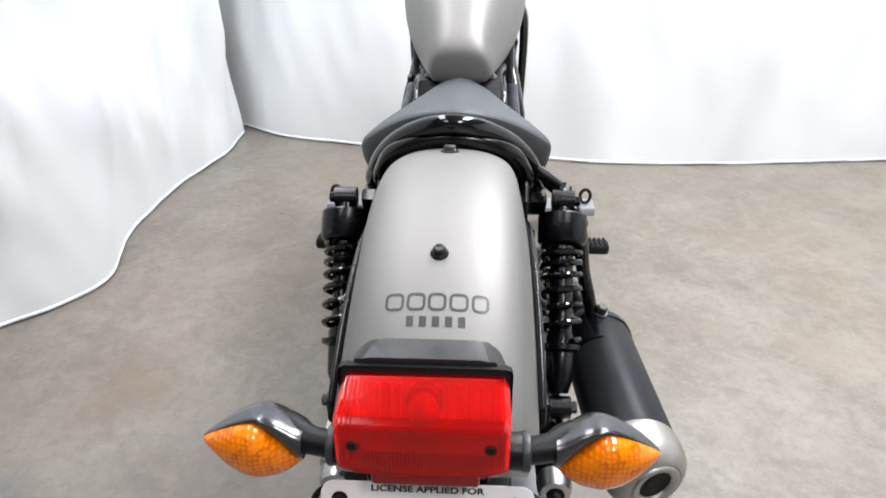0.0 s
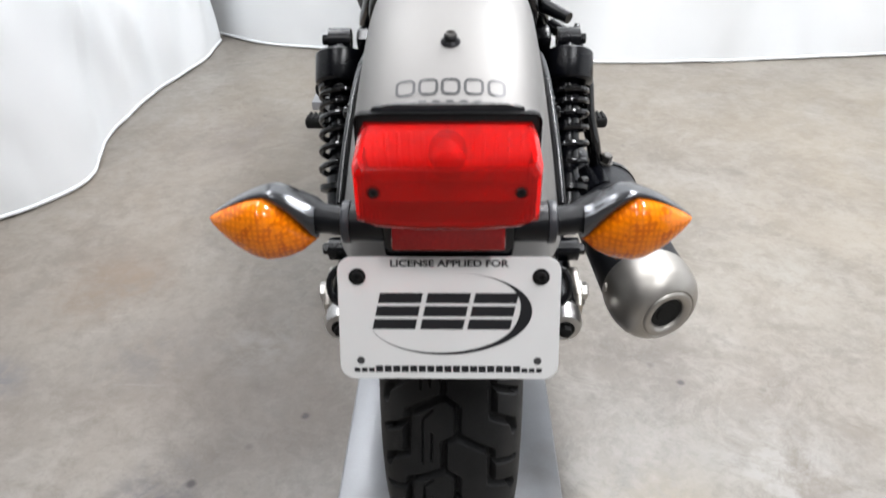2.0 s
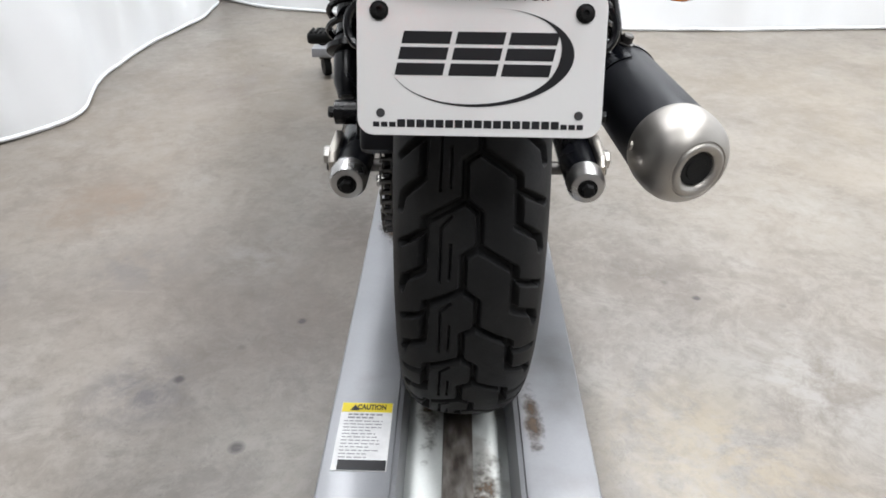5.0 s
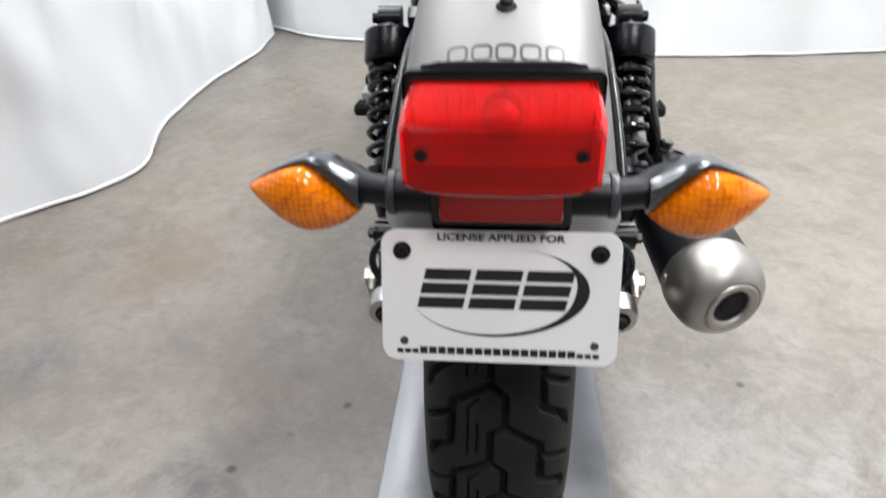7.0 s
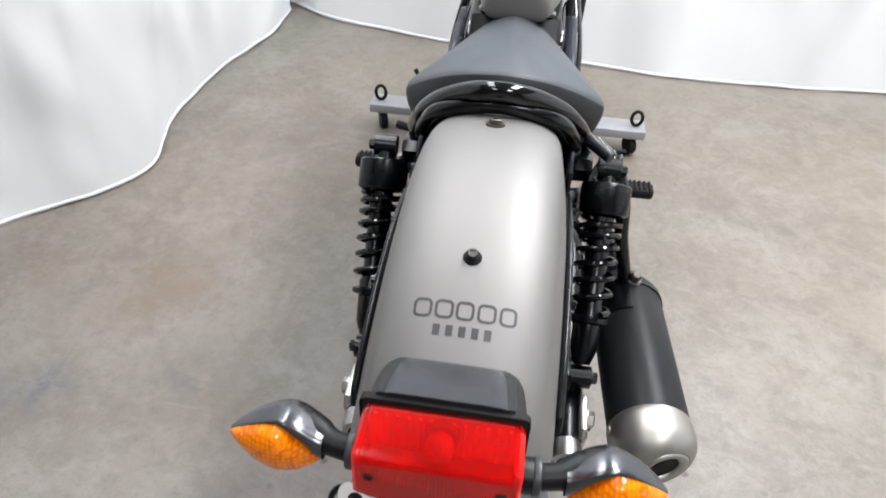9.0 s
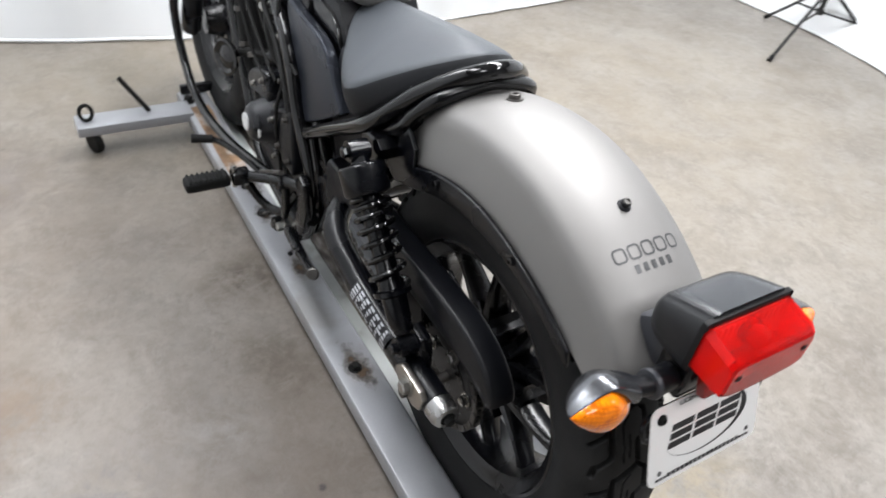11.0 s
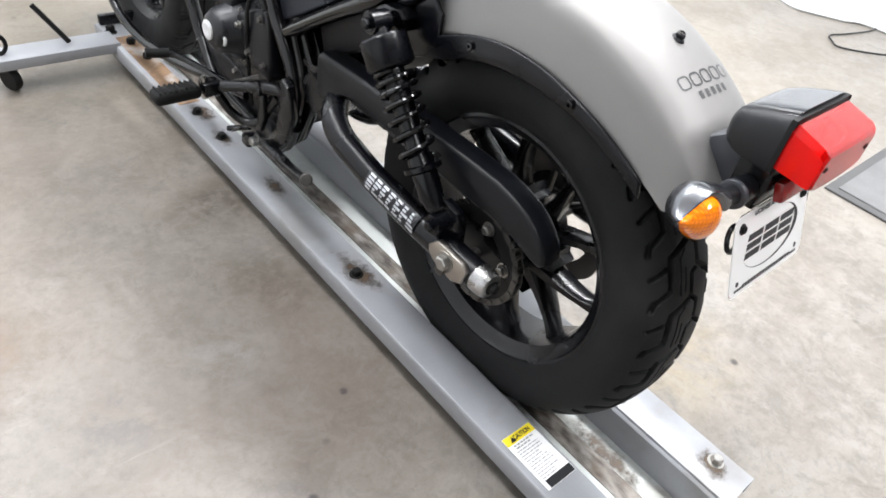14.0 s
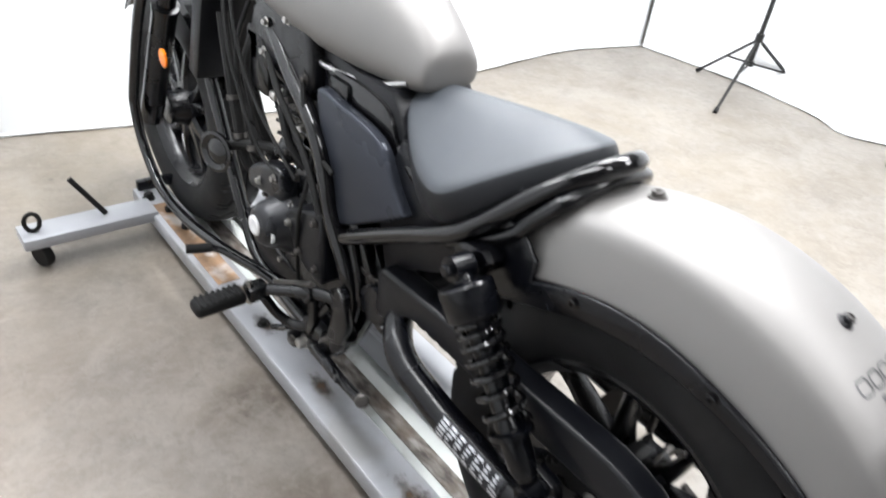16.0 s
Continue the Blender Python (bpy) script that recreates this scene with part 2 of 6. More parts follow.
CEILING = surface("grey_ceiling_paint", (0.46, 0.46, 0.46), 0.8, 0, 200, 0.1, 0.03, 2, 0.03, 0.05)
STAND = surface("black_stand_metal", (0.03, 0.03, 0.03), 0.4, 0.4, 500, 0.05, 0.1, 9, 0.1, 0.08)


def streaked_material():
    """Scraped steel: long rust-brown and pale scratches that run along the channel."""
    m, t, b = nodes_of("scraped_steel")
    N, L = t.nodes.new, t.links.new
    co, mp = N("ShaderNodeTexCoord"), N("ShaderNodeMapping")
    mp.inputs["Scale"].default_value = (64, 24, 40)
    L(co.outputs["Object"], mp.inputs["Vector"])
    a, c = N("ShaderNodeTexNoise"), N("ShaderNodeTexNoise")
    a.inputs["Scale"].default_value, a.inputs["Detail"].default_value = 1.0, 6
    c.inputs["Scale"].default_value, c.inputs["Detail"].default_value = 22, 5
    L(mp.outputs[0], a.inputs["Vector"])
    L(co.outputs["Object"], c.inputs["Vector"])
    ramp = N("ShaderNodeValToRGB")
    e = ramp.color_ramp.elements
    e[0].position, e[0].color = 0.34, (0.075, 0.064, 0.055, 1)
    e[1].position, e[1].color = 0.70, (0.34, 0.325, 0.30, 1)
    mid = e.new(0.5)
    mid.color = (0.19, 0.168, 0.148, 1)
    L(a.outputs["Fac"], ramp.inputs[0])
    mix = N("ShaderNodeMix")
    mix.data_type = "RGBA"
    mix.inputs["B"].default_value = (0.13, 0.092, 0.062, 1)
    mr = N("ShaderNodeMapRange")
    mr.inputs["From Min"].default_value, mr.inputs["From Max"].default_value, mr.inputs["To Max"].default_value = 0.5, 0.7, 0.6
    L(c.outputs["Fac"], mr.inputs["Value"])
    L(mr.outputs[0], mix.inputs["Factor"])
    L(ramp.outputs[0], mix.inputs["A"])
    L(mix.outputs["Result"], b.inputs["Base Color"])
    b.inputs["Roughness"].default_value, b.inputs["Metallic"].default_value = 0.55, 0.3
    bp = N("ShaderNodeBump")
    bp.inputs["Strength"].default_value, bp.inputs["Distance"].default_value = 0.4, 0.001
    L(a.outputs["Fac"], bp.inputs["Height"])
    L(bp.outputs[0], b.inputs["Normal"])
    return m


SCRAPED = streaked_material()


def smudge_material():
    """Oily dirt that thins out raggedly from the middle of its patch."""
    m, t, b = nodes_of("oily_smudge")
    N, L = t.nodes.new, t.links.new
    co, far, n1, n2 = N("ShaderNodeTexCoord"), N("ShaderNodeVectorMath"), N("ShaderNodeTexNoise"), N("ShaderNodeTexNoise")
    far.operation = "DISTANCE"
    far.inputs[1].default_value = (0.5, 0.5, 0)
    flat_ = N("ShaderNodeVectorMath")
    flat_.operation = "MULTIPLY"
    flat_.inputs[1].default_value = (1, 1, 0)
    L(co.outputs["Generated"], flat_.inputs[0])
    L(flat_.outputs[0], far.inputs[0])
    n1.inputs["Scale"].default_value, n1.inputs["Detail"].default_value, n1.inputs["Roughness"].default_value = 42, 7, 0.7
    n2.inputs["Scale"].default_value, n2.inputs["Detail"].default_value = 120, 4
    L(co.outputs["Object"], n1.inputs["Vector"])
    L(co.outputs["Object"], n2.inputs["Vector"])
    grow = N("ShaderNodeMath")
    grow.operation = "SUBTRACT"
    L(n1.outputs["Fac"], grow.inputs[0])
    L(far.outputs["Value"], grow.inputs[1])
    fade = N("ShaderNodeMapRange")
    fade.inputs["From Min"].default_value, fade.inputs["From Max"].default_value, fade.inputs["To Max"].default_value = 0.10, 0.42, 0.92
    L(grow.outputs[0], fade.inputs["Value"])
    L(fade.outputs[0], b.inputs["Alpha"])
    mix = N("ShaderNodeMix")
    mix.data_type = "RGBA"
    mix.inputs["A"].default_value, mix.inputs["B"].default_value = (0.030, 0.022, 0.016, 1), (0.13, 0.085, 0.05, 1)
    L(n2.outputs["Fac"], mix.inputs["Factor"])
    L(mix.outputs["Result"], b.inputs["Base Color"])
    b.inputs["Roughness"].default_value = 0.45
    return m


SMUDGE = smudge_material()


def lens_material(name, colour, deep, rough=0.12, clear=0.0, scale=260.0, grid=0.0, ribs=0.0, gloss=0.5, coat=0.35):
    """Coloured moulded plastic with small prisms inside; clear: how much of the inside shows through."""
    m, t, b = nodes_of(name)
    N, L = t.nodes.new, t.links.new
    co, cell, wave = N("ShaderNodeTexCoord"), N("ShaderNodeTexVoronoi"), N("ShaderNodeTexWave")
    cell.inputs["Scale"].default_value = scale
    wave.inputs["Scale"].default_value, wave.inputs["Distortion"].default_value = 95, 0.2
    L(co.outputs["Object"], cell.inputs["Vector"])
    L(co.outputs["Object"], wave.inputs["Vector"])
    mix = N("ShaderNodeMix")
    mix.data_type = "RGBA"
    mix.inputs["A"].default_value, mix.inputs["B"].default_value = (*deep, 1), (*colour, 1)
    sep = N("ShaderNodeSeparateColor")
    L(cell.outputs["Color"], sep.inputs[0])
    factor = sep.outputs[0]
    if ribs:
        rib = N("ShaderNodeTexWave")
        rib.bands_direction = "X"
        rib.inputs["Scale"].default_value, rib.inputs["Distortion"].default_value = ribs, 0.15
        L(co.outputs["Object"], rib.inputs["Vector"])
        factor = rib.outputs["Fac"]
        wave = rib
    if grid:
        bands = []
        for way in ("X", "Z"):
            band = N("ShaderNodeTexWave")
            band.bands_direction = way
            band.inputs["Scale"].default_value, band.inputs["Distortion"].default_value = grid, 3.5
            L(co.outputs["Object"], band.inputs["Vector"])
            bands.append(band.outputs["Fac"])
        cross, soft_ = N("ShaderNodeMath"), N("ShaderNodeMath")
        cross.operation, soft_.operation = "MULTIPLY", "ADD"
        L(bands[0], cross.inputs[0])
        L(bands[1], cross.inputs[1])
        dim = N("ShaderNodeMath")
        dim.operation = "MULTIPLY"
        dim.inputs[1].default_value = 0.8
        L(factor, dim.inputs[0])
        L(cross.outputs[0], soft_.inputs[0])
        L(dim.outputs[0], soft_.inputs[1])
        soft_.use_clamp = True
        factor = soft_.outputs[0]
    L(factor, mix.inputs["Factor"])
    L(mix.outputs["Result"], b.inputs["Base Color"])
    b.inputs["Roughness"].default_value = rough
    b.inputs["Transmission Weight"].default_value = clear
    b.inputs["IOR"].default_value = 1.45
    b.inputs["Coat Weight"].default_value = coat
    b.inputs["Specular IOR Level"].default_value = gloss
    b.inputs["Coat Roughness"].default_value = 0.05
    bp = N("ShaderNodeBump")
    bp.inputs["Strength"].default_value, bp.inputs["Distance"].default_value = (0.05 if clear > 0.4 else 0.1), 0.001
    L((wave.outputs["Fac"] if clear > 0.4 else cell.outputs["Distance"]), bp.inputs["Height"])
    L(bp.outputs[0], b.inputs["Normal"])
    return m


# one lens in three reds: dimmed at the ribbed rear, lit at the sides
RED_LENS = lens_material("red_lens", (0.84, 0.007, 0.005), (0.74, 0.005, 0.004), 0.10, 0.88, 40, gloss=0.12, coat=0.04)
RED_RIBBED_DIM = lens_material("dimmed_ribbed_red_lens", (0.50, 0.005, 0.004), (0.42, 0.004, 0.003), 0.12, 0.62, 40, ribs=105.0, gloss=0.10, coat=0.04)
RED_SIDE_LIT = lens_material("lit_red_lens_side", (0.74, 0.008, 0.006), (0.66, 0.006, 0.005), 0.16, 0.25, 40, gloss=0.2, coat=0.08)
RED_REFLECTOR = lens_material("red_reflector", (0.20, 0.006, 0.005), (0.15, 0.004, 0.004), 0.2, 0.0, 900)
AMBER_LENS = lens_material("amber_lens", (0.93, 0.24, 0.002), (0.56, 0.100, 0.0006), 0.12, 0.08, 120, 70.0, gloss=0.45, coat=0.3)


def cloth_material():
    m, t, b = nodes_of("white_cloth")
    N, L = t.nodes.new, t.links.new
    co, n1, n2 = N("ShaderNodeTexCoord"), N("ShaderNodeTexNoise"), N("ShaderNodeTexNoise")
    n1.inputs["Scale"].default_value, n1.inputs["Detail"].default_value = 1.5, 2
    run = N("ShaderNodeMapping")
    run.inputs["Scale"].default_value = (2.2, 2.2, 0.7)
    n2.inputs["Scale"].default_value = 500
    L(co.outputs["Object"], run.inputs["Vector"])
    L(run.outputs[0], n1.inputs["Vector"])
    L(co.outputs["Object"], n2.inputs["Vector"])
    mix = N("ShaderNodeMix")
    mix.data_type = "RGBA"
    mix.inputs["A"].default_value, mix.inputs["B"].default_value = (0.78, 0.81, 0.83, 1), (0.86, 0.87, 0.88, 1)
    L(n1.outputs["Fac"], mix.inputs["Factor"])
    L(mix.outputs["Result"], b.inputs["Base Color"])
    b.inputs["Roughness"].default_value = 0.75
    bp, bp2 = N("ShaderNodeBump"), N("ShaderNodeBump")
    bp.inputs["Strength"].default_value, bp.inputs["Distance"].default_value = 0.5, 0.035
    L(n1.outputs["Fac"], bp.inputs["Height"])
    bp2.inputs["Strength"].default_value, bp2.inputs["Distance"].default_value = 0.2, 0.001
    L(n2.outputs["Fac"], bp2.inputs["Height"])
    L(bp.outputs[0], bp2.inputs["Normal"])
    L(bp2.outputs[0], b.inputs["Normal"])
    return m


CLOTH = cloth_material()


def concrete_material():
    """Ground, sealed concrete: warm grey clouds, fine specks, hairline scratches, rust and dark stains at their places,
    one with the dolly's shadow painted in.
    """
    m, t, b = nodes_of("sealed_concrete")
    N, L = t.nodes.new, t.links.new
    co = N("ShaderNodeTexCoord")

    def nz(scale, detail=6, rough=0.6, dist=0.0):
        q = N("ShaderNodeTexNoise")
        q.inputs["Scale"].default_value, q.inputs["Detail"].default_value = scale, detail
        q.inputs["Roughness"].default_value, q.inputs["Distortion"].default_value = rough, dist
        L(co.outputs["Object"], q.inputs["Vector"])
        return q.outputs["Fac"]

    def rng(v, a, c, lo=0.0, hi=1.0):
        q = N("ShaderNodeMapRange")
        q.inputs["From Min"].default_value, q.inputs["From Max"].default_value = a, c
        q.inputs["To Min"].default_value, q.inputs["To Max"].default_value = lo, hi
        L(v, q.inputs["Value"])
        return q.outputs[0]

    def mixc(f, a, c):
        q = N("ShaderNodeMix")
        q.data_type = "RGBA"
        L(f, q.inputs["Factor"])
        for key, v in (("A", a), ("B", c)):
            if isinstance(v, tuple):
                q.inputs[key].default_value = (*v, 1)
            else:
                L(v, q.inputs[key])
        return q.outputs["Result"]

    def mulf(a, c):
        q = N("ShaderNodeMath")
        q.operation = "MULTIPLY"
        L(a, q.inputs[0])
        L(c, q.inputs[1])
        return q.outputs[0]

    col = mixc(rng(nz(1.1, 7, 0.62, 0.3), 0.3, 0.7), (0.147, 0.129, 0.111), (0.237, 0.216, 0.189))
    col = mixc(rng(nz(4.5, 8, 0.70, 0.25), 0.46, 0.62, 0, 0.6), col, (0.262, 0.246, 0.225))
    col = mixc(rng(nz(2.6, 8, 0.70, 0.3), 0.48, 0.62, 0, 0.52), col, (0.110, 0.094, 0.079))
    col = mixc(rng(nz(9, 8, 0.74, 0.6), 0.50, 0.60, 0, 0.50), col, (0.116, 0.102, 0.088))
    col = mixc(rng(nz(13, 9, 0.78, 0.8), 0.50, 0.60, 0, 0.40), col, (0.268, 0.250, 0.225))
    col = mixc(rng(nz(30, 8, 0.80, 0.4), 0.48, 0.62, 0, 0.34), col, (0.252, 0.237, 0.214))
    col = mixc(rng(nz(46, 8, 0.80, 0.3), 0.50, 0.64, 0, 0.36), col, (0.109, 0.097, 0.083))
    col = mixc(rng(nz(150, 3), 0.64, 0.74, 0, 0.5), col, (0.084, 0.077, 0.070))

    # wide brown and tan tints, beside the stand and further off towards the curtain
    # at (-0.85, 0.25) dark mottling, darkened further against the left panels' excess light
    for x, y, r, tone, amount in ((-0.75, 0.95, 1.0, (0.185, 0.146, 0.108), 0.42), (-0.32, 0.15, 0.42, (0.160, 0.126, 0.098), 0.5), (-0.85, 0.25, 0.5, (0.140, 0.126, 0.111), 0.40), (1.5, 1.1, 1.7, (0.235, 0.196, 0.140), 0.45), (-0.1, 1.9, 1.0, (0.19, 0.155, 0.108), 0.5)):
        d = N("ShaderNodeVectorMath")
        d.operation = "DISTANCE"
        d.inputs[1].default_value = (x, y, 0)
        L(co.outputs["Object"], d.inputs[0])
        col = mixc(mulf(rng(d.outputs["Value"], 0.2 * r, r, 1, 0), rng(nz(3.3, 7, 0.68, 0.4), 0.34, 0.58, 0.35 * amount, amount)), col, tone)

    # dried splashes: a few small dark drops strewn over the slab
    drop = N("ShaderNodeTexVoronoi")
    drop.inputs["Scale"].default_value, drop.inputs["Randomness"].default_value = 5.0, 1.0
    L(co.outputs["Object"], drop.inputs["Vector"])
    col = mixc(rng(drop.outputs["Distance"], 0.018, 0.05, 0.55, 0), col, (0.075, 0.066, 0.058))
    blotch, fleck = nz(8, 8, 0.72, 0.5), nz(26, 8, 0.75, 0.6)
    # the patch at (-0.215, 0.70) paints the dolly's shadow together with a stain
    for x, y, r, tone, amount in ((-0.83, 0.48, 0.20, (0.150, 0.108, 0.074), 0.55), (-1.17, 0.49, 0.14, (0.155, 0.112, 0.078), 0.5), (-0.91, 0.152, 0.10, (0.105, 0.105, 0.115), 0.9),
                                  (-1.05, 0.10, 0.12, (0.13, 0.13, 0.14), 0.6), (-0.48, -0.09, 0.10, (0.105, 0.098, 0.10), 0.9), (-0.26, 0.43, 0.12, (0.085, 0.068, 0.052), 0.55), (-0.24, 0.33, 0.09, (0.10, 0.08, 0.062), 0.4),
                                  (-0.215, 0.70, 0.12, (0.085, 0.068, 0.052), 0.85), (0.36, -0.2, 0.22, (0.30, 0.24, 0.14), 0.45), (-0.7, 1.3, 0.25, (0.15, 0.13, 0.12), 0.45), (-0.62, 0.25, 0.14, (0.115, 0.108, 0.105), 0.6),
                                  (-0.74, 0.50, 0.12, (0.18, 0.135, 0.098), 0.5), (0.55, -0.05, 0.20, (0.27, 0.262, 0.245), 0.7), (0.75, 0.5, 0.25, (0.262, 0.247, 0.218), 0.6), (-0.75, -0.15, 0.18, (0.262, 0.25, 0.232), 0.6), (-0.40, 0.28, 0.12, (0.26, 0.25, 0.235), 0.6)):
        d = N("ShaderNodeVectorMath")
        d.operation = "DISTANCE"
        d.inputs[1].default_value = (x, y, 0)
        L(co.outputs["Object"], d.inputs[0])
        near = rng(d.outputs["Value"], 0.25 * r, r, 1, 0)
        col = mixc(mulf(near, mulf(rng(blotch, 0.42, 0.54), rng(fleck, 0.36, 0.54, 0.15, amount))), col, tone)
    for x, y, r in ((0.430, 0.177, 0.010), (-0.271, 0.086, 0.010), (-0.307, -0.196, 0.014), (-0.431, -0.064, 0.011), (0.47, -0.315, 0.012)):
        d = N("ShaderNodeVectorMath")
        d.operation = "DISTANCE"
        d.inputs[1].default_value = (x, y, 0)
        L(co.outputs["Object"], d.inputs[0])
        col = mixc(mulf(rng(d.outputs["Value"], 0.4 * r, r, 1, 0), rng(fleck, 0.36, 0.5, 0.3, 0.95)), col, (0.05, 0.045, 0.042))
    scr = N("ShaderNodeTexNoise")
    scr.inputs["Scale"].default_value, scr.inputs["Detail"].default_value = 6, 4
    mp = N("ShaderNodeMapping")
    mp.inputs["Scale"].default_value = (1, 9, 1)
    mp.inputs["Rotation"].default_value = (0, 0, 0.7)
    L(co.outputs["Object"], mp.inputs["Vector"])
    L(mp.outputs[0], scr.inputs["Vector"])
    col = mixc(rng(scr.outputs["Fac"], 0.66, 0.74, 0, 0.22), col, (0.27, 0.252, 0.228))
    L(col, b.inputs["Base Color"])
    L(rng(nz(3.5, 8, 0.65, 0.5), 0.3, 0.7, 0.32, 0.48), b.inputs["Roughness"])
    b.inputs["Specular IOR Level"].default_value = 0.42
    bp = N("ShaderNodeBump")
    bp.inputs["Strength"].default_value, bp.inputs["Distance"].default_value = 0.15, 0.002
    L(nz(60, 6), bp.inputs["Height"])
    L(bp.outputs[0], b.inputs["Normal"])
    return m


CONCRETE = concrete_material()

# ---- the room ----
tagged(part("floor", box((0.6, 0.2, -0.05), (9.0, 9.0, 0.1), 0), CONCRETE), "stained warm grey sealed concrete floor with a soft sheen", "floor", kind="structure")
# unseen shell: the ceiling bounces soft fill, the walls keep reflections dark
tagged(part("ceiling", box((0.6, 0.2, CEIL + 0.05), (9.0, 9.0, 0.1), 0), CEILING), "unseen plain grey ceiling, toned to bounce soft fill light", "ceiling", kind="structure")
for name, at, size in (("unseen_wall_north", (0.6, 4.75, 1.55), (9.2, 0.1, 3.1)), ("unseen_wall_south", (0.6, -4.35, 1.55), (9.2, 0.1, 3.1)),
                       ("unseen_wall_west", (-3.95, 0.2, 1.55), (0.1, 9.0, 3.1)), ("unseen_wall_east", (5.15, 0.2, 1.55), (0.1, 9.0, 3.1))):
    tagged(part(name, box(at, size, 0), PAINT_WALL), "unseen plain grey wall added behind the curtains to keep reflections dark", "wall", kind="structure")


HEM_ROWS = (0.0, 0.004, 0.0085, 0.0105)


def curtain(name, pts, height, amp, seed, label, flare=0.0, lift=0.003):
    """Hanging cloth along a hem line: its folds deepen towards the hem, which lifts and dips a little off the floor."""
    path = curve([(x, y, 0) for x, y in pts], 24)
    bm = bmesh.new()
    rows = 34
    s, acc = [0.0], 0.0
    for a, c in zip(path, path[1:]):
        acc += (c - a).length
        s.append(acc)
    grid = []
    for i, q in enumerate(path):
        a, c = path[max(i - 1, 0)], path[min(i + 1, len(path) - 1)]
        nrm = (c - a).normalized().cross(Vector((0, 0, 1)))
        col = []
        for k in range(rows + 1):
            h = HEM_ROWS[k] if k < len(HEM_ROWS) else 0.0105 + 0.9895 * ((k - 3) / (rows - 3)) ** 1.5
            w = noise.noise(Vector((s[i] * 2.3, h * 0.5, seed))) + 0.45 * noise.noise(Vector((s[i] * 6.5, h * 0.9, seed + 7)))
            w += 0.5 * noise.noise(Vector((s[i] * 3.0, h * 5.0, seed + 3))) * (1 - h) + 0.25 * noise.noise(Vector((s[i] * 9.0 + h * 6, h * 9.0, seed + 5)))
            w += 0.9 * noise.noise(Vector((s[i] * 2.6 + h * 1.3, h * 0.35, seed + 21))) + 0.35 * noise.noise(Vector((s[i] * 7.0 - h * 2.2, h * 0.5, seed + 33)))
            hem = lift + 0.006 * noise.noise(Vector((s[i] * 5.0, 0, seed + 11)))
            col.append(bm.verts.new(q + nrm * (amp * w * min(1.0, 0.08 + 5 * h) * (0.35 + 0.65 * (1 - h)) + flare * h) + Vector((0, 0, hem + h * height))))
        grid.append(col)
    for a, c in zip(grid, grid[1:]):
        for k in range(rows):
            bm.faces.new((a[k], c[k], c[k + 1], a[k + 1]))
    hem_line = [c[1].co.copy() for c in grid]
    ob = tagged(part(name, bm, CLOTH, sharp=180), label, "curtain")
    part("hem", tube([Vector((q.x, q.y, 0.0075 + 0.25 * q.z)) for q in hem_line], 0.0068, 8), CLOTH, ob, "rolled and stitched white hem")
    so = ob.modifiers.new("thickness", "SOLIDIFY")
    so.thickness = 0.003
    return ob


LEFT_HEM = [(-2.7, -1.4), (-1.9, 0.05), (-1.45, 0.52), (-1.255, 0.74), (-1.157, 0.848), (-1.088, 0.992), (-1.119, 1.17), (-1.16, 1.376), (-1.15, 1.76), (-1.085, 2.08), (-1.09, 2.38)]
BACK_HEM = [(-1.6, 2.72), (-1.14, 2.50), (-0.89, 2.34), (-0.5, 2.23), (0.0, 2.13), (0.37, 2.08), (0.64, 2.04), (1.12, 2.06), (1.77, 2.13), (2.42, 2.2), (3.02, 2.12)]
RIGHT_HEM = [(3.02, 2.1), (3.05, 1.72), (3.06, 1.4), (2.99, 1.0), (2.9, 0.8), (3.0, 0.6), (3.1, 0.43), (3.1, -0.4), (3.0, -1.4), (3.1, -2.6)]
curtain("curtain", LEFT_HEM, 2.7, 0.125, 3, "white fabric studio curtain swelling inward with soft folds", 0.10, 0.003)
curtain("curtain", BACK_HEM, 2.7, 0.050, 17, "white fabric backdrop curtain hanging to the floor")
curtain("curtain", RIGHT_HEM, 2.7, 0.04, 29, "white fabric curtain with a rumpled hem behind the light stand")

for x, y in PANELS:
    fix = empty("ceiling_light", (x, y, CEIL - 0.07))
    tagged(fix, "unseen white ceiling light fitting with a long glowing panel", "ceiling light", "ceiling lights")
    part("housing", box((x, y, CEIL - 0.035), (0.56, 1.32, 0.07), 0.006), PAINT_WALL, fix)

# ---- the motorcycle ----
bike = empty("motorcycle", (0, 0.73, 0.022))
tagged(bike, "satin silver and black cruiser motorcycle clamped upright on a wheeled dolly", "motorcycle")


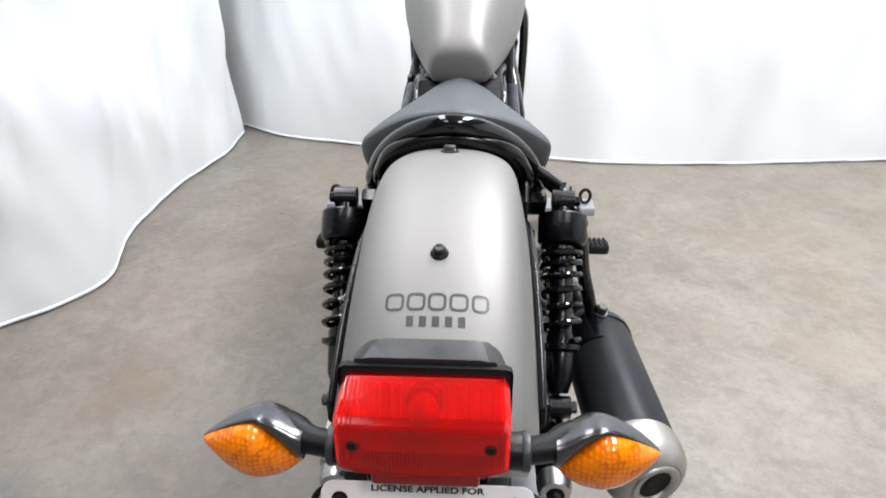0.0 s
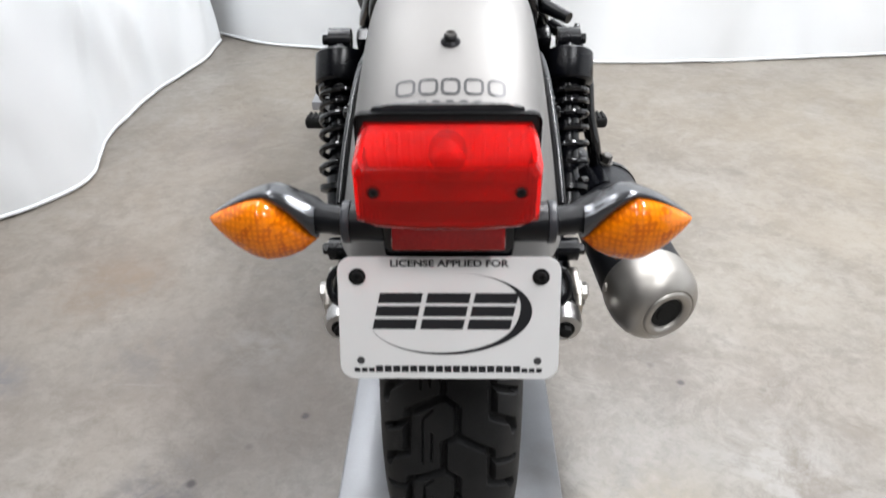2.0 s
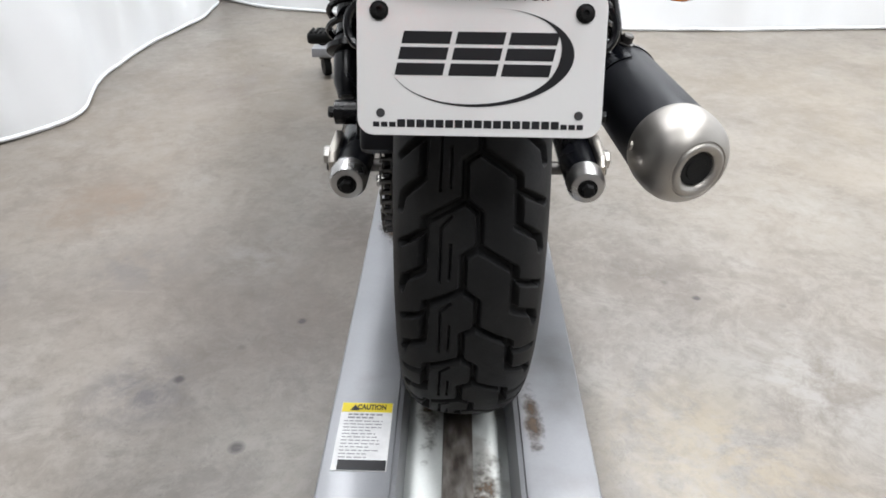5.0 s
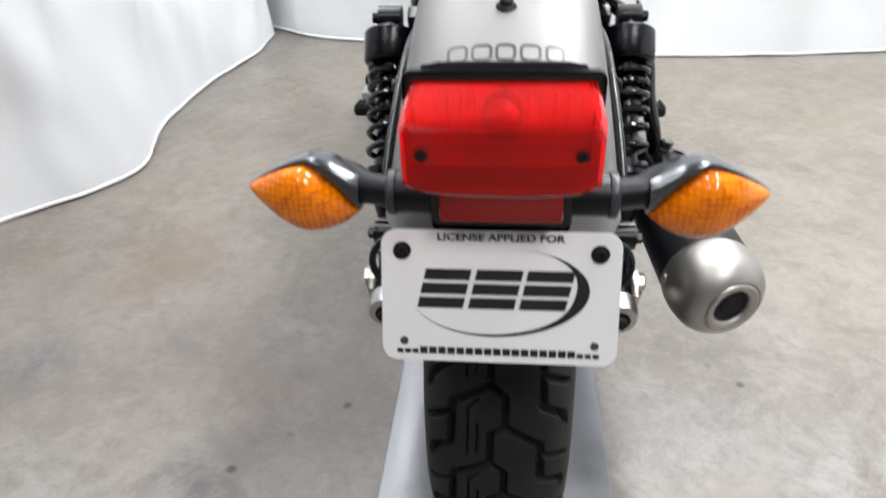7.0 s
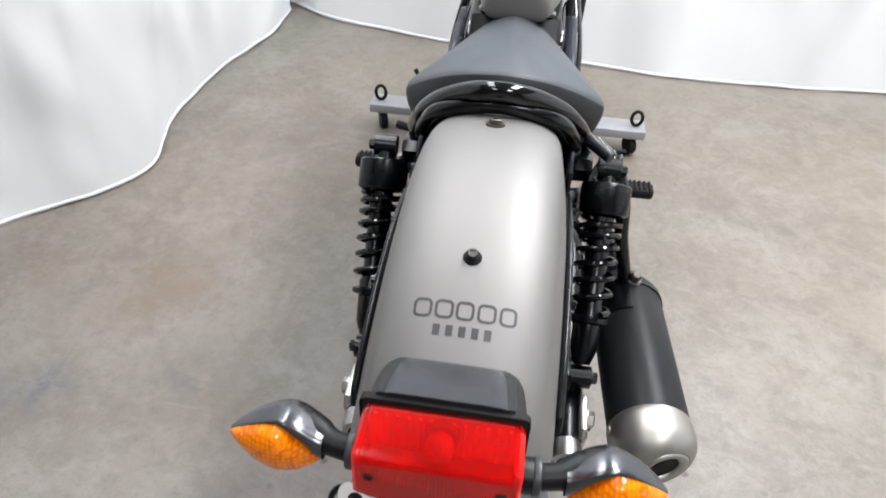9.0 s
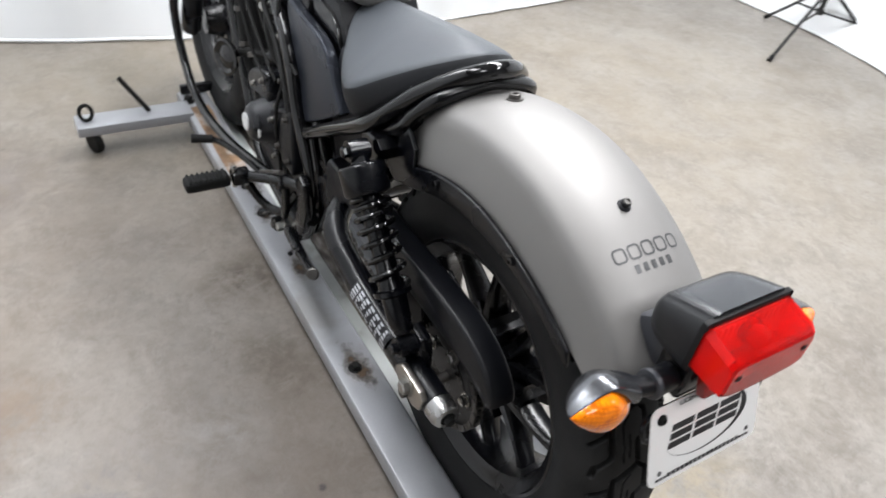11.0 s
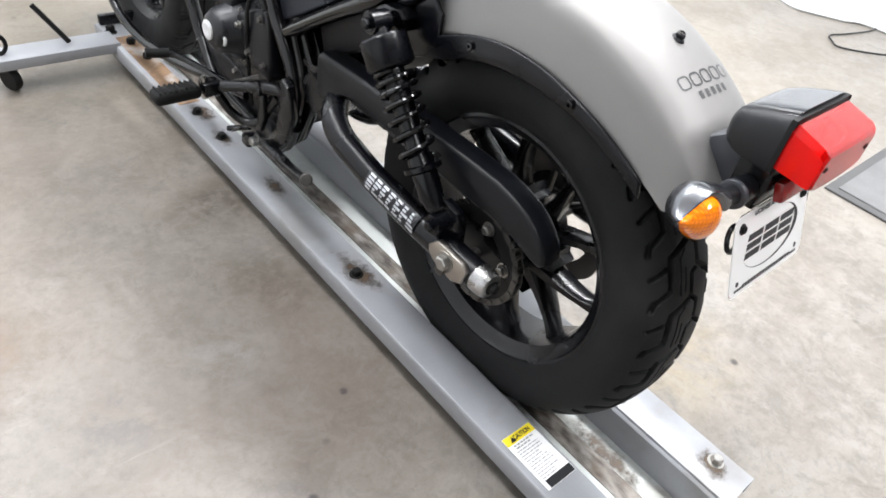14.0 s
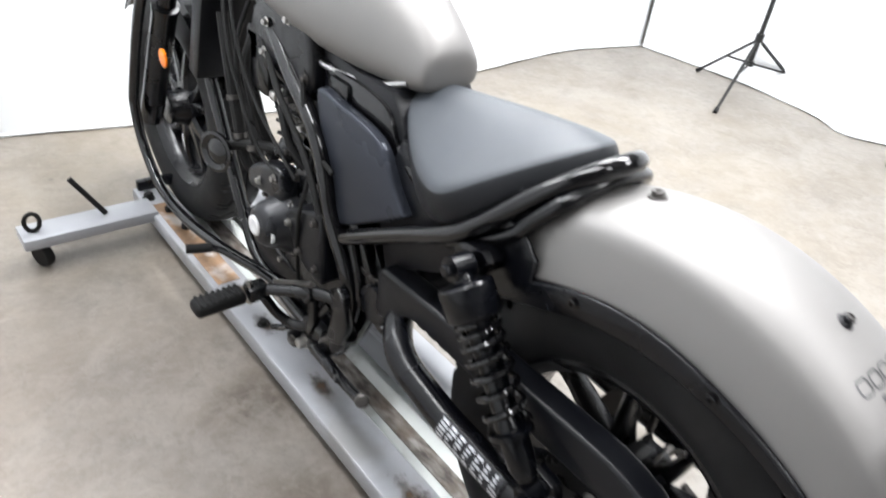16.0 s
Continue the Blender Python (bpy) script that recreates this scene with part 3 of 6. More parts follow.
def wheel_grid(profile, y, z, period, count, grooves, nu, nv, depth, tread_from, half_groove):
    """A tyre as one fine sheet round the rim, its tread cut by grooves that repeat round it."""
    prof = curve([(x, r, 0) for x, r in profile], 10)
    cum = [0.0]
    for a, c in zip(prof, prof[1:]):
        cum.append(cum[-1] + (c - a).length)
    total = cum[-1]
    side = (nv - int(nv * 0.78)) // 2
    half = tread_from
    ss = np.concatenate([np.linspace(0, total / 2 - half, side, endpoint=False), np.linspace(total / 2 - half, total / 2 + half, nv - 2 * side), np.linspace(total / 2 + half, total, side + 1)[1:]])
    xs = np.interp(ss, cum, [p.x for p in prof])
    rs = np.interp(ss, cum, [p.y for p in prof])
    s_mid = ss - total / 2
    per = nu // count
    uu = np.arange(per) / per * period
    U, S = np.meshgrid(uu, s_mid, indexing="ij")
    dist = np.full(U.shape, 1.0)
    for line, wide in grooves:
        for (u0, s0), (u1, s1) in zip(line, line[1:]):
            for shift in (-3 * period, -2 * period, -period, 0, period):
                a = np.array([u0 + shift, s0]) * 1.0
                d = np.array([u1 - u0, s1 - s0])
                t = np.clip(((U - a[0]) * d[0] + (S - a[1]) * d[1]) / (d @ d), 0, 1)
                q = np.hypot(U - a[0] - t * d[0], S - a[1] - t * d[1])
                dist = np.minimum(dist, q + half_groove * (1 - wide))
    cut = np.clip((half_groove * 1.35 - dist) / (half_groove * 0.7), 0, 1) * depth
    dx = np.gradient(xs, ss)
    dr = np.gradient(rs, ss)
    nx, nr = -dr, dx
    sign = np.where(nr.sum() > 0, 1, -1)
    nx, nr = nx * sign, nr * sign
    cut = np.tile(cut, (count, 1))
    ang = np.arange(per * count) / (per * count) * 2 * np.pi
    X = xs[None, :] - nx[None, :] * cut
    R = rs[None, :] - nr[None, :] * cut
    co = np.stack([X, y + R * np.cos(ang)[:, None], z + R * np.sin(ang)[:, None]], -1).reshape(-1, 3)
    n = per * count
    i, j = np.meshgrid(np.arange(n), np.arange(nv - 1), indexing="ij")
    i2 = (i + 1) % n
    faces = np.stack([i * nv + j, i * nv + j + 1, i2 * nv + j + 1, i2 * nv + j], -1).reshape(-1, 4)
    return co, faces


def sheet_part(name, co, faces, material, parent, label, sharp=50):
    me = bpy.data.meshes.new(name)
    me.from_pydata(co.tolist(), [], faces.tolist())
    me.materials.append(material)
    me.polygons.foreach_set("use_smooth", [True] * len(me.polygons))
    me.set_sharp_from_angle(angle=radians(sharp))
    ob = new(name, me)
    ob.parent = parent
    return tagged(ob, label)


# rear wheel: the rim is the part, with its tyre, spokes, sprocket and disc under it
def rim_mesh(y, z, w):
    prof = [(-w, 0.217), (-w - 0.003, 0.2165), (-w - 0.004, 0.211), (-w + 0.002, 0.206), (-w + 0.006, 0.198), (-w + 0.014, 0.190), (0, 0.184),
            (w - 0.014, 0.190), (w - 0.006, 0.198), (w - 0.002, 0.206), (w + 0.004, 0.211), (w + 0.003, 0.2165), (w, 0.217), (w - 0.006, 0.214), (0, 0.197), (-w + 0.006, 0.214)]
    bm = lathe([(a, r) for a, r in prof + prof[:1]], (0, y, z), (1, 0, 0), 96, caps=False)
    bmesh.ops.remove_doubles(bm, verts=bm.verts, dist=1e-5)
    lathe([(-0.075, 0.02), (-0.075, 0.038), (-0.045, 0.042), (-0.03, 0.052), (0.03, 0.052), (0.045, 0.042), (0.075, 0.038), (0.075, 0.02)], (0, y, z), (1, 0, 0), 40, bm)
    return bm


def spoke_mesh(y, z, a0, a1):
    """One flattened cast spoke from the hub to the rim."""
    rings = []
    for k in range(9):
        t = k / 8
        r = 0.043 + t * (0.196 - 0.043)
        a = radians(a0 + (a1 - a0) * (t ** 1.2))
        wide = 0.021 - 0.0125 * math.sin(min(t * 1.25, 1) * math.pi / 2) + 0.008 * max(0, t - 0.8) / 0.2
        deep = 0.026 - 0.012 * t
        c, s = math.cos(a), math.sin(a)
        cx = -0.004
        ring = []
        for px, pw in ((-1, -0.55), (-1, 0.55), (-0.6, 1), (0.6, 1), (1, 0.55), (1, -0.55), (0.6, -1), (-0.6, -1)):
            ring.append((cx + px * deep, y + r * c - pw * wide * s, z + r * s + pw * wide * c))
        rings.append(ring)
    return loft(bmesh.new(), rings)


rear_wheel = part("rear_wheel", rim_mesh(AY, AZ, 0.056), WHEEL_BLACK, bike, "black cast rear wheel with slim paired spokes")
REAR_PROFILE = [(-0.056, 0.213), (-0.064, 0.222), (-0.0725, 0.242), (-0.0755, 0.260), (-0.0735, 0.279), (-0.066, 0.297), (-0.051, 0.3115), (-0.03, 0.3190), (0.0, 0.3215),
                (0.03, 0.3190), (0.051, 0.3115), (0.066, 0.297), (0.0735, 0.279), (0.0755, 0.260), (0.0725, 0.242), (0.064, 0.222), (0.056, 0.213)]
PER = 2 * math.pi * 0.3215 / 23
mm = 0.001


def tread(line):
    """Degrees round the wheel and millimetres across the tread, as metres of the sheet."""
    return [(radians(a + 11.5) * 0.3215, b * mm) for a, b in line]


REAR_GROOVES = [(tread([(0, 7), (1.6, -7), (7.8, -7), (9.9, 7), (15.65, 7)]), 0.75),
                (tread([(0, 7), (4.0, 41), (12.1, 43), (14.6, 68), (17.0, 72)]), 1.0),
                (tread([(6.3, 43), (8.4, 74)]), 0.85),
                (tread([(7.8, -7), (11.3, -43), (20.2, -46), (23.2, -69), (25.6, -73)]), 1.0),
                (tread([(13.3, -44), (16.4, -73)]), 0.85),
                (tread([(10.4, -18), (12.4, -28), (22.0, -29)]), 0.02),
                (tread([(15.2, -19), (21.4, -20)]), 0.02)]
co, fc = wheel_grid(REAR_PROFILE, AY, AZ, PER, 23, REAR_GROOVES, 1610, 180, 0.0095, 0.078, 0.0036)
sheet_part("tyre", co, fc, RUBBER, rear_wheel, "black rubber tyre with an interlocking block tread")
for i in range(5):
    base = 72 * i + 62
    for off in (-11, 11):
        part("spoke", spoke_mesh(AY, AZ, base + off * 0.8, base + off * 1.9), WHEEL_BLACK, rear_wheel)


for i in range(5):
    base = 72 * i + 98
    web = [polar(base - 15, 0.046), polar(base - 9.5, 0.098), polar(base - 4, 0.086), polar(base + 4, 0.086), polar(base + 9.5, 0.098), polar(base + 15, 0.046)]
    part("spoke_web", prism(web, -0.036, 0.030, 0.004), WHEEL_BLACK, rear_wheel)


def sprocket_mesh(y, z, x, r, teeth):
    out = []
    for i in range(teeth * 4):
        a = 2 * math.pi * i / (teeth * 4)
        rr = r + (0.004 if i % 4 in (0, 1) else -0.004)
        out.append((y + rr * math.cos(a), z + rr * math.sin(a)))
    tmp = bmesh.new()
    n = len(out)
    inner = [(y + r * 0.55 * math.cos(2 * math.pi * i / n), z + r * 0.55 * math.sin(2 * math.pi * i / n)) for i in range(n)]
    rows = [[tmp.verts.new((xx, *p)) for p in ring] for xx, ring in ((x - 0.003, inner), (x - 0.003, out), (x + 0.003, out), (x + 0.003, inner))]
    for a, b in zip(rows, rows[1:] + rows[:1]):
        for i in range(n):
            tmp.faces.new((a[i], a[(i + 1) % n], b[(i + 1) % n], b[i]))
    return tmp


SPX = -0.098
part("sprocket", sprocket_mesh(AY, AZ, SPX, 0.086, 40), SPROCKET, rear_wheel, "dark steel rear sprocket")
carrier = lathe([(-0.03, 0.03), (-0.03, 0.05), (-0.012, 0.056), (0.02, 0.06), (0.03, 0.055)], (-0.072, AY, AZ), (1, 0, 0), 40)
for i in range(5):
    p = polar(72 * i + 30, 0.058)
    lathe([(-0.022, 0.013), (0.02, 0.016)], (-0.08, *p), (1, 0, 0), 16, carrier)
part("sprocket_carrier", carrier, CAST_BLACK, rear_wheel)
for i in range(5):
    p = polar(72 * i + 30, 0.058)
    part("sprocket_bolt", hexbolt((SPX - 0.004, *p), (-1, 0, 0), 0.0085, 0.011), ZINC, rear_wheel)
disc = bmesh.new()
n = 72
rows = []
for xx, rr in ((0.083, 0.085), (0.083, 0.12), (0.087, 0.12), (0.087, 0.085)):
    rows.append([disc.verts.new((xx, *polar(360 * i / n, rr + (0.0025 * math.sin(i * 2 * math.pi * 9 / n) if rr > 0.1 else 0)))) for i in range(n)])
for a, b in zip(rows, rows[1:] + rows[:1]):
    for i in range(n):
        disc.faces.new((a[i], a[(i + 1) % n], b[(i + 1) % n], b[i]))
for i in range(6):
    p, q = polar(60 * i, 0.05), polar(60 * i + 12, 0.088)
    tube([(0.08, *p), (0.085, *q)], 0.006, 8, disc)
part("brake_disc", disc, DARK_STEEL, rear_wheel, "dark steel rear brake disc with a wavy edge")

# chain: links over the sprocket and along both runs
chain = bmesh.new()
path = [(AY + 0.086 * math.cos(radians(a)), AZ + 0.086 * math.sin(radians(a))) for a in range(96, 276, 5)]
front_c, front_r = (0.52, 0.40), 0.035
path = [(front_c[0], front_c[1] + front_r)] + [(front_c[0] + (AY - front_c[0]) * t, front_c[1] + front_r + (AZ + 0.086 - front_c[1] - front_r) * t) for t in np.linspace(0.03, 0.97, 32)] + path
path += [(AY + (front_c[0] - AY) * t, AZ - 0.086 + (front_c[1] - front_r - AZ + 0.086) * t) for t in np.linspace(0.03, 1, 32)]
dense = [Vector((0, a, b)) for a, b in path]
cum = [0.0]
for a, b in zip(dense, dense[1:]):
    cum.append(cum[-1] + (b - a).length)
pitch = 0.0135
for i in range(int(cum[-1] / pitch)):
    s = i * pitch
    y = np.interp([s, s + pitch], cum, [p.y for p in dense])
    z = np.interp([s, s + pitch], cum, [p.z for p in dense])
    a = math.atan2(z[1] - z[0], y[1] - y[0])
    wide = 0.0075 if i % 2 else 0.0055
    for sx in (-1, 1):
        box((SPX + sx * wide, y.mean(), z.mean()), (0.0018, pitch * 1.28, 0.0105), 0.003 * 0.15, Euler((a, 0, 0)).to_matrix(), chain, 1)
    lathe([(-0.009, 0.004), (0.009, 0.004)], (SPX, y[0], z[0]), (1, 0, 0), 8, chain)
part("drive_chain", chain, CHAIN, bike, "oily dark steel drive chain")

# rear fender
FENDER_SECTION = [(0.0, 0.4370), (0.02, 0.4363), (0.04, 0.4338), (0.058, 0.4285), (0.070, 0.4225), (0.0785, 0.4155), (0.0838, 0.4075), (0.0872, 0.3985), (0.0905, 0.385), (0.0948, 0.366), (0.0982, 0.348), (0.1005, 0.334)]


def flatten(a):
    """The fender draws in a little towards its tail."""
    return 0.016 * max(0.0, (a - 92) / 36) ** 1.4


def fender_shell(thick=0.0025):
    bm = bmesh.new()
    half = FENDER_SECTION
    line = [(-x, r) for x, r in half[::-1]] + half[1:]
    line = [(v.x, v.y) for v in curve([(x, r, 0) for x, r in line], 3)]
    outer, inner = [], []
    for i in range(64):
        a = 50 + (138 - 50) * i / 63
        tail = max(0.0, (a - 112) / 26)
        ro, ri = [], []
        for x, r in line:
            low = (0.437 - r) / 0.103
            rr = r - flatten(a) * (1 - low) + 0.022 * max(0.0, (a - 104) / 30) ** 1.5 * low ** 2
            # the lower rear corner of the skirt is cut back upward
            aa = a - max(0.0, tail - 0.55) * 9 * max(0.0, low - 0.35) * 1.4
            lift = 0.016 * max(0.0, (74 - a) / 24) * low ** 2
            ro.append((x, *polar(aa, rr + lift)))
            ri.append((x * 0.972, *polar(aa, rr + lift - thick)))
        outer.append(ro)
        inner.append(ri)
    vo = [[bm.verts.new(p) for p in r] for r in outer]
    vi = [[bm.verts.new(p) for p in r] for r in inner]
    m, n = len(vo), len(vo[0])
    for i in range(m - 1):
        for j in range(n - 1):
            bm.faces.new((vo[i][j], vo[i][j + 1], vo[i + 1][j + 1], vo[i + 1][j]))
            bm.faces.new((vi[i][j], vi[i + 1][j], vi[i + 1][j + 1], vi[i][j + 1]))
    for i in range(m - 1):
        for j in (0, n - 1):
            bm.faces.new((vo[i][j], vo[i + 1][j], vi[i + 1][j], vi[i][j]))
    for j in range(n - 1):
        for i in (0, m - 1):
            bm.faces.new((vo[i][j], vo[i][j + 1], vi[i][j + 1], vi[i][j]))
    return bm


fender = part("rear_fender", fender_shell(), SILVER, bike, "satin silver rounded steel rear fender", 60)
grom = lathe([(0, 0.0095), (0.002, 0.0095), (0.004, 0.0075), (0.005, 0.0062), (0.009, 0.0062), (0.010, 0.005), (0.010, 0.0033), (0.006, 0.003), (0.006, 0.0003)], (0, *polar(109.2, 0.429)), (0, *[math.cos(radians(109.2)), math.sin(radians(109.2))]), 24)
grommet = part("grommet_bolt", grom, BLACK_PLASTIC, fender, "black socket bolt in a rubber grommet")
part("socket_head", lathe([(0.0098, 0.0052), (0.0112, 0.0048), (0.0112, 0.0030), (0.0100, 0.0028), (0.0100, 0.0003)], (0, *polar(109.2, 0.429)), (0, math.cos(radians(109.2)), math.sin(radians(109.2))), 20), DARK_STEEL, fender)
t_ax = (0, math.cos(radians(78)), math.sin(radians(78)))
part("fender_bolt", bolt((0, *polar(78, 0.4365)), t_ax, 0.008, 0.009), DARK_STEEL, fender)


def on_fender(x, along, lift=0.0006):
    """A place on the fender's crown: x across, along: metres of arc from the bolt at 109 degrees towards the rear."""
    a = 109.2 + math.degrees(along / 0.428)
    xs, rs = [p[0] for p in FENDER_SECTION], [p[1] for p in FENDER_SECTION]
    r = float(np.interp(abs(x), xs, rs)) - flatten(a) * (1 - (0.437 - float(np.interp(abs(x), xs, rs))) / 0.103)
    return Vector((x, *polar(a, r + lift)))


def fender_strokes(strokes, w, name, label):
    """Flat bars of paint laid on the fender's crown."""
    bm = bmesh.new()
    for line in strokes:
        for (x0, s0), (x1, s1) in zip(line, line[1:]):
            d = Vector((x1 - x0, s1 - s0))
            if d.length < 1e-6:
                continue
            d.normalize()
            nn = Vector((-d.y, d.x)) * w / 2
            steps = max(2, int(math.hypot(x1 - x0, s1 - s0) / 0.004))
            prev = None
            for q in range(steps + 1):
                t = q / steps
                x = x0 + (x1 - x0) * t + d.x * (w * 0.45) * (2 * t - 1)
                s = s0 + (s1 - s0) * t + d.y * (w * 0.45) * (2 * t - 1)
                cur = (bm.verts.new(on_fender(x + nn.x, s + nn.y)), bm.verts.new(on_fender(x - nn.x, s - nn.y)))
                if prev:
                    bm.faces.new((prev[0], cur[0], cur[1], prev[1]))
                prev = cur
    return part(name, bm, DECAL, fender, label, 180)


# the maker's mark: a row of five rounded open rings over a row of five short bars
G0, G1 = 0.0480, 0.0640


def fender_ring(c, wide, w=0.0026):
    """One rounded open ring of paint on the fender's crown."""
    bm = bmesh.new()
    rows_ = []
    mid_s, hs, hx, r = (G0 + G1) / 2, (G1 - G0) / 2, wide / 2, 0.0045
    for grow in (w / 2, -w / 2):
        ring = []
        for cx, cs, a0 in ((hx - r, hs - r, 0), (-hx + r, hs - r, 90), (-hx + r, -hs + r, 180), (hx - r, -hs + r, 270)):
            for q in range(7):
                a = radians(a0 + 15 * q)
                ring.append(bm.verts.new(on_fender(c + cx + (r + grow) * math.cos(a), mid_s + cs + (r + grow) * math.sin(a))))
        rows_.append(ring)
    n_ = len(rows_[0])
    for q in range(n_):
        bm.faces.new((rows_[0][q], rows_[0][(q + 1) % n_], rows_[1][(q + 1) % n_], rows_[1][q]))
    return part("upper_mark", bm, DECAL, fender, "dark grey open rounded ring", 180)


for c, wide in ((-0.040, 0.0155), (-0.0195, 0.0155), (0.0005, 0.015), (0.0212, 0.0155), (0.0415, 0.014)):
    fender_ring(c, wide)
H0, H1 = 0.0735, 0.0785
for i in range(5):
    c = -0.0245 + i * 0.0122
    fender_strokes([[(c, H0 + 0.0006), (c, H1)]], 0.0066, "lower_mark", "small dark grey bar")

# black side stays that carry the fender
for sx in (-1, 1):
    top = [polar(a, 0.3385 + 0.003 * math.sin(radians((a - 60) * 3)) + 0.022 * max(0.0, (a - 104) / 30) ** 1.5) for a in range(62, 131, 3)]
    low = [polar(a, 0.304 + 0.036 * ((a - 62) / 70) ** 2.2) for a in range(131, 61, -3)]
    front = [(0.20, 0.585), (0.245, 0.60), (0.25, 0.665), (0.205, 0.705), (0.168, 0.690), (0.157, 0.678), (0.148, 0.6715)]
    poly = top + low + front
    stay = part("fender_stay", prism(poly, sx * 0.1005, sx * 0.109, 0.0035, seg=3), BLACK_SATIN, bike, "satin black fender side stay")
    for y, z in ((0.081, 0.655), (-0.104, 0.660)):
        part("stay_bolt", bolt((sx * 0.108, y, z), (sx, 0, 0), 0.0058, 0.006), BLACK_GLOSS, stay)
liner = []
for i in range(30):
    a = 30 + 100 * i / 29
    liner.append([(x, *polar(a, r)) for x, r in ((-0.088, 0.333), (-0.06, 0.342), (0.06, 0.342), (0.088, 0.333), (0.086, 0.330), (0.058, 0.338), (-0.058, 0.338), (-0.086, 0.330))])
part("inner_fender", loft(bmesh.new(), liner), BLACK_PLASTIC, bike)

# tail lamp: hood, lens, reflector below it
HOOD_ROWS = ((-0.271, 0.044, 0.7235, 0.7075), (-0.2745, 0.0530, 0.7305, 0.7010), (-0.281, 0.0590, 0.7365, 0.6960), (-0.291, 0.0622, 0.7420, 0.6915), (-0.305, 0.0640, 0.7480, 0.689), (-0.322, 0.0652, 0.7540, 0.689), (-0.3375, 0.0660, 0.7590, 0.689))
tail = part("tail_lamp_hood", loft(bmesh.new(), [[(x * w, y, (zt + zb) / 2 + z * (zt - zb) / 2) for x, z in ring2([(-0.97, -0.9), (-1, -0.2), (-0.985, 0.30), (-0.93, 0.66), (-0.82, 0.90), (-0.66, 1.0), (0.66, 1.0), (0.82, 0.90), (0.93, 0.66), (0.985, 0.30), (1, -0.2), (0.97, -0.9), (0.8, -1.0), (-0.8, -1.0)], 3)]
                                                 for y, w, zt, zb in HOOD_ROWS]), HOOD_BLACK, bike,
            "black plastic tail lamp hood with rounded cheeks", 70)
top_rows = []
for y, w, zt, zb in HOOD_ROWS:
    line_ = [(px_ * w, y - 0.001, zt + 0.0016 - 0.0046 * max(0.0, (abs(px_) - 0.60) / 0.22) ** 1.8) for px_ in np.linspace(-0.83, 0.83, 19)]
    top_rows.append(line_ + [(x * 0.98, yy, z - 0.005) for x, yy, z in line_[::-1]])
part("hood_top", loft(bmesh.new(), top_rows), GREY_PLASTIC, tail, "smooth glossy charcoal top panel", 40)
part("rubber_gasket", box((0, -0.3395, 0.7215), (0.1325, 0.006, 0.068), 0.006), RUBBER_PART, tail)


LENS_ROWS = ((-0.3400, 0.0630, 0.7500, 0.690), (-0.346, 0.0636, 0.7488, 0.6895), (-0.377, 0.0645, 0.7400, 0.688), (-0.3832, 0.0630, 0.7352, 0.688), (-0.3855, 0.060, 0.7320, 0.690))
LENS_RIM = ((-1, -0.75), (-1, 0.7), (-0.93, 1), (0.93, 1), (1, 0.7), (1, -0.75), (0.8, -0.98), (0.35, -1.08), (-0.35, -1.08), (-0.8, -0.98))


def lens_mesh(wall=0.003):
    """A hollow moulded shell, open at its front."""
    def ring(y, w, zt, zb):
        return [(x * w, y, (zt + zb) / 2 + z * (zt - zb) / 2) for x, z in LENS_RIM]
    outer = [ring(*r) for r in LENS_ROWS]
    inner = [ring(y + (wall if k == len(LENS_ROWS) - 1 else (wall * 0.6 if k == len(LENS_ROWS) - 2 else 0)), w - wall, zt - wall, zb + wall) for k, (y, w, zt, zb) in enumerate(LENS_ROWS)]
    return loft(bmesh.new(), inner[:1] + outer + inner[:0:-1] + inner[:1], caps=False)


lens_bm = lens_mesh()
# the shell's two end faces
for y, rows_ in ((LENS_ROWS[-1][0], 0.0), (LENS_ROWS[-1][0] + 0.003, 0.003)):
    _, w, zt, zb = LENS_ROWS[-1]
    w, zt, zb = w - rows_, zt - rows_, zb + rows_
    pts = [(x * w, y, (zt + zb) / 2 + z * (zt - zb) / 2) for x, z in LENS_RIM]
    lens_bm.faces.new([lens_bm.verts.new(p) for p in pts])
bmesh.ops.remove_doubles(lens_bm, verts=lens_bm.verts, dist=1e-5)
bad = [f for f in lens_bm.faces if len(f.verts) == 4 and len({round(v.co.y, 4) for v in f.verts}) == 2 and min(v.co.y for v in f.verts) < -0.3850 and max(v.co.y for v in f.verts) > -0.3830 and max(v.co.y for v in f.verts) < -0.3820]
bmesh.ops.delete(lens_bm, geom=bad, context="FACES_ONLY")
lens_bm.normal_update()
# rear faces take the dimmed red, side faces the one coloured as lit
for f in lens_bm.faces:
    f.material_index = 1 if abs(f.normal.y) > 0.8 else (2 if abs(f.normal.x) > 0.8 else 0)
lens = part("tail_lens", lens_bm, RED_LENS, tail, "clear red moulded tail lens", 25)
lens.data.materials.append(RED_RIBBED_DIM)
lens.data.materials.append(RED_SIDE_LIT)
lens.visible_shadow = False
bowl = loft(bmesh.new(), [[(x * w, y, 0.7195 + z * h) for x, z in LENS_RIM] for y, w, h in ((-0.3445, 0.0590, 0.0270), (-0.343, 0.058, 0.0265), (-0.3425, 0.02, 0.01))], caps=True)
for q in range(13):
    tube([(-0.0525 + q * 0.00875, -0.3455, 0.697), (-0.0525 + q * 0.00875, -0.3455, 0.742)], 0.0016, 8, bowl)
bulb = lathe([(0, 0.014), (0.006, 0.014), (0.007, 0.010), (0.012, 0.0125), (0.020, 0.0125), (0.026, 0.009), (0.029, 0.0003)], (0, -0.345, 0.730), (0, -1, 0), 24)
part("bulb", bulb, RED_REFLECTOR, tail, "bulb in its holder behind the lens")
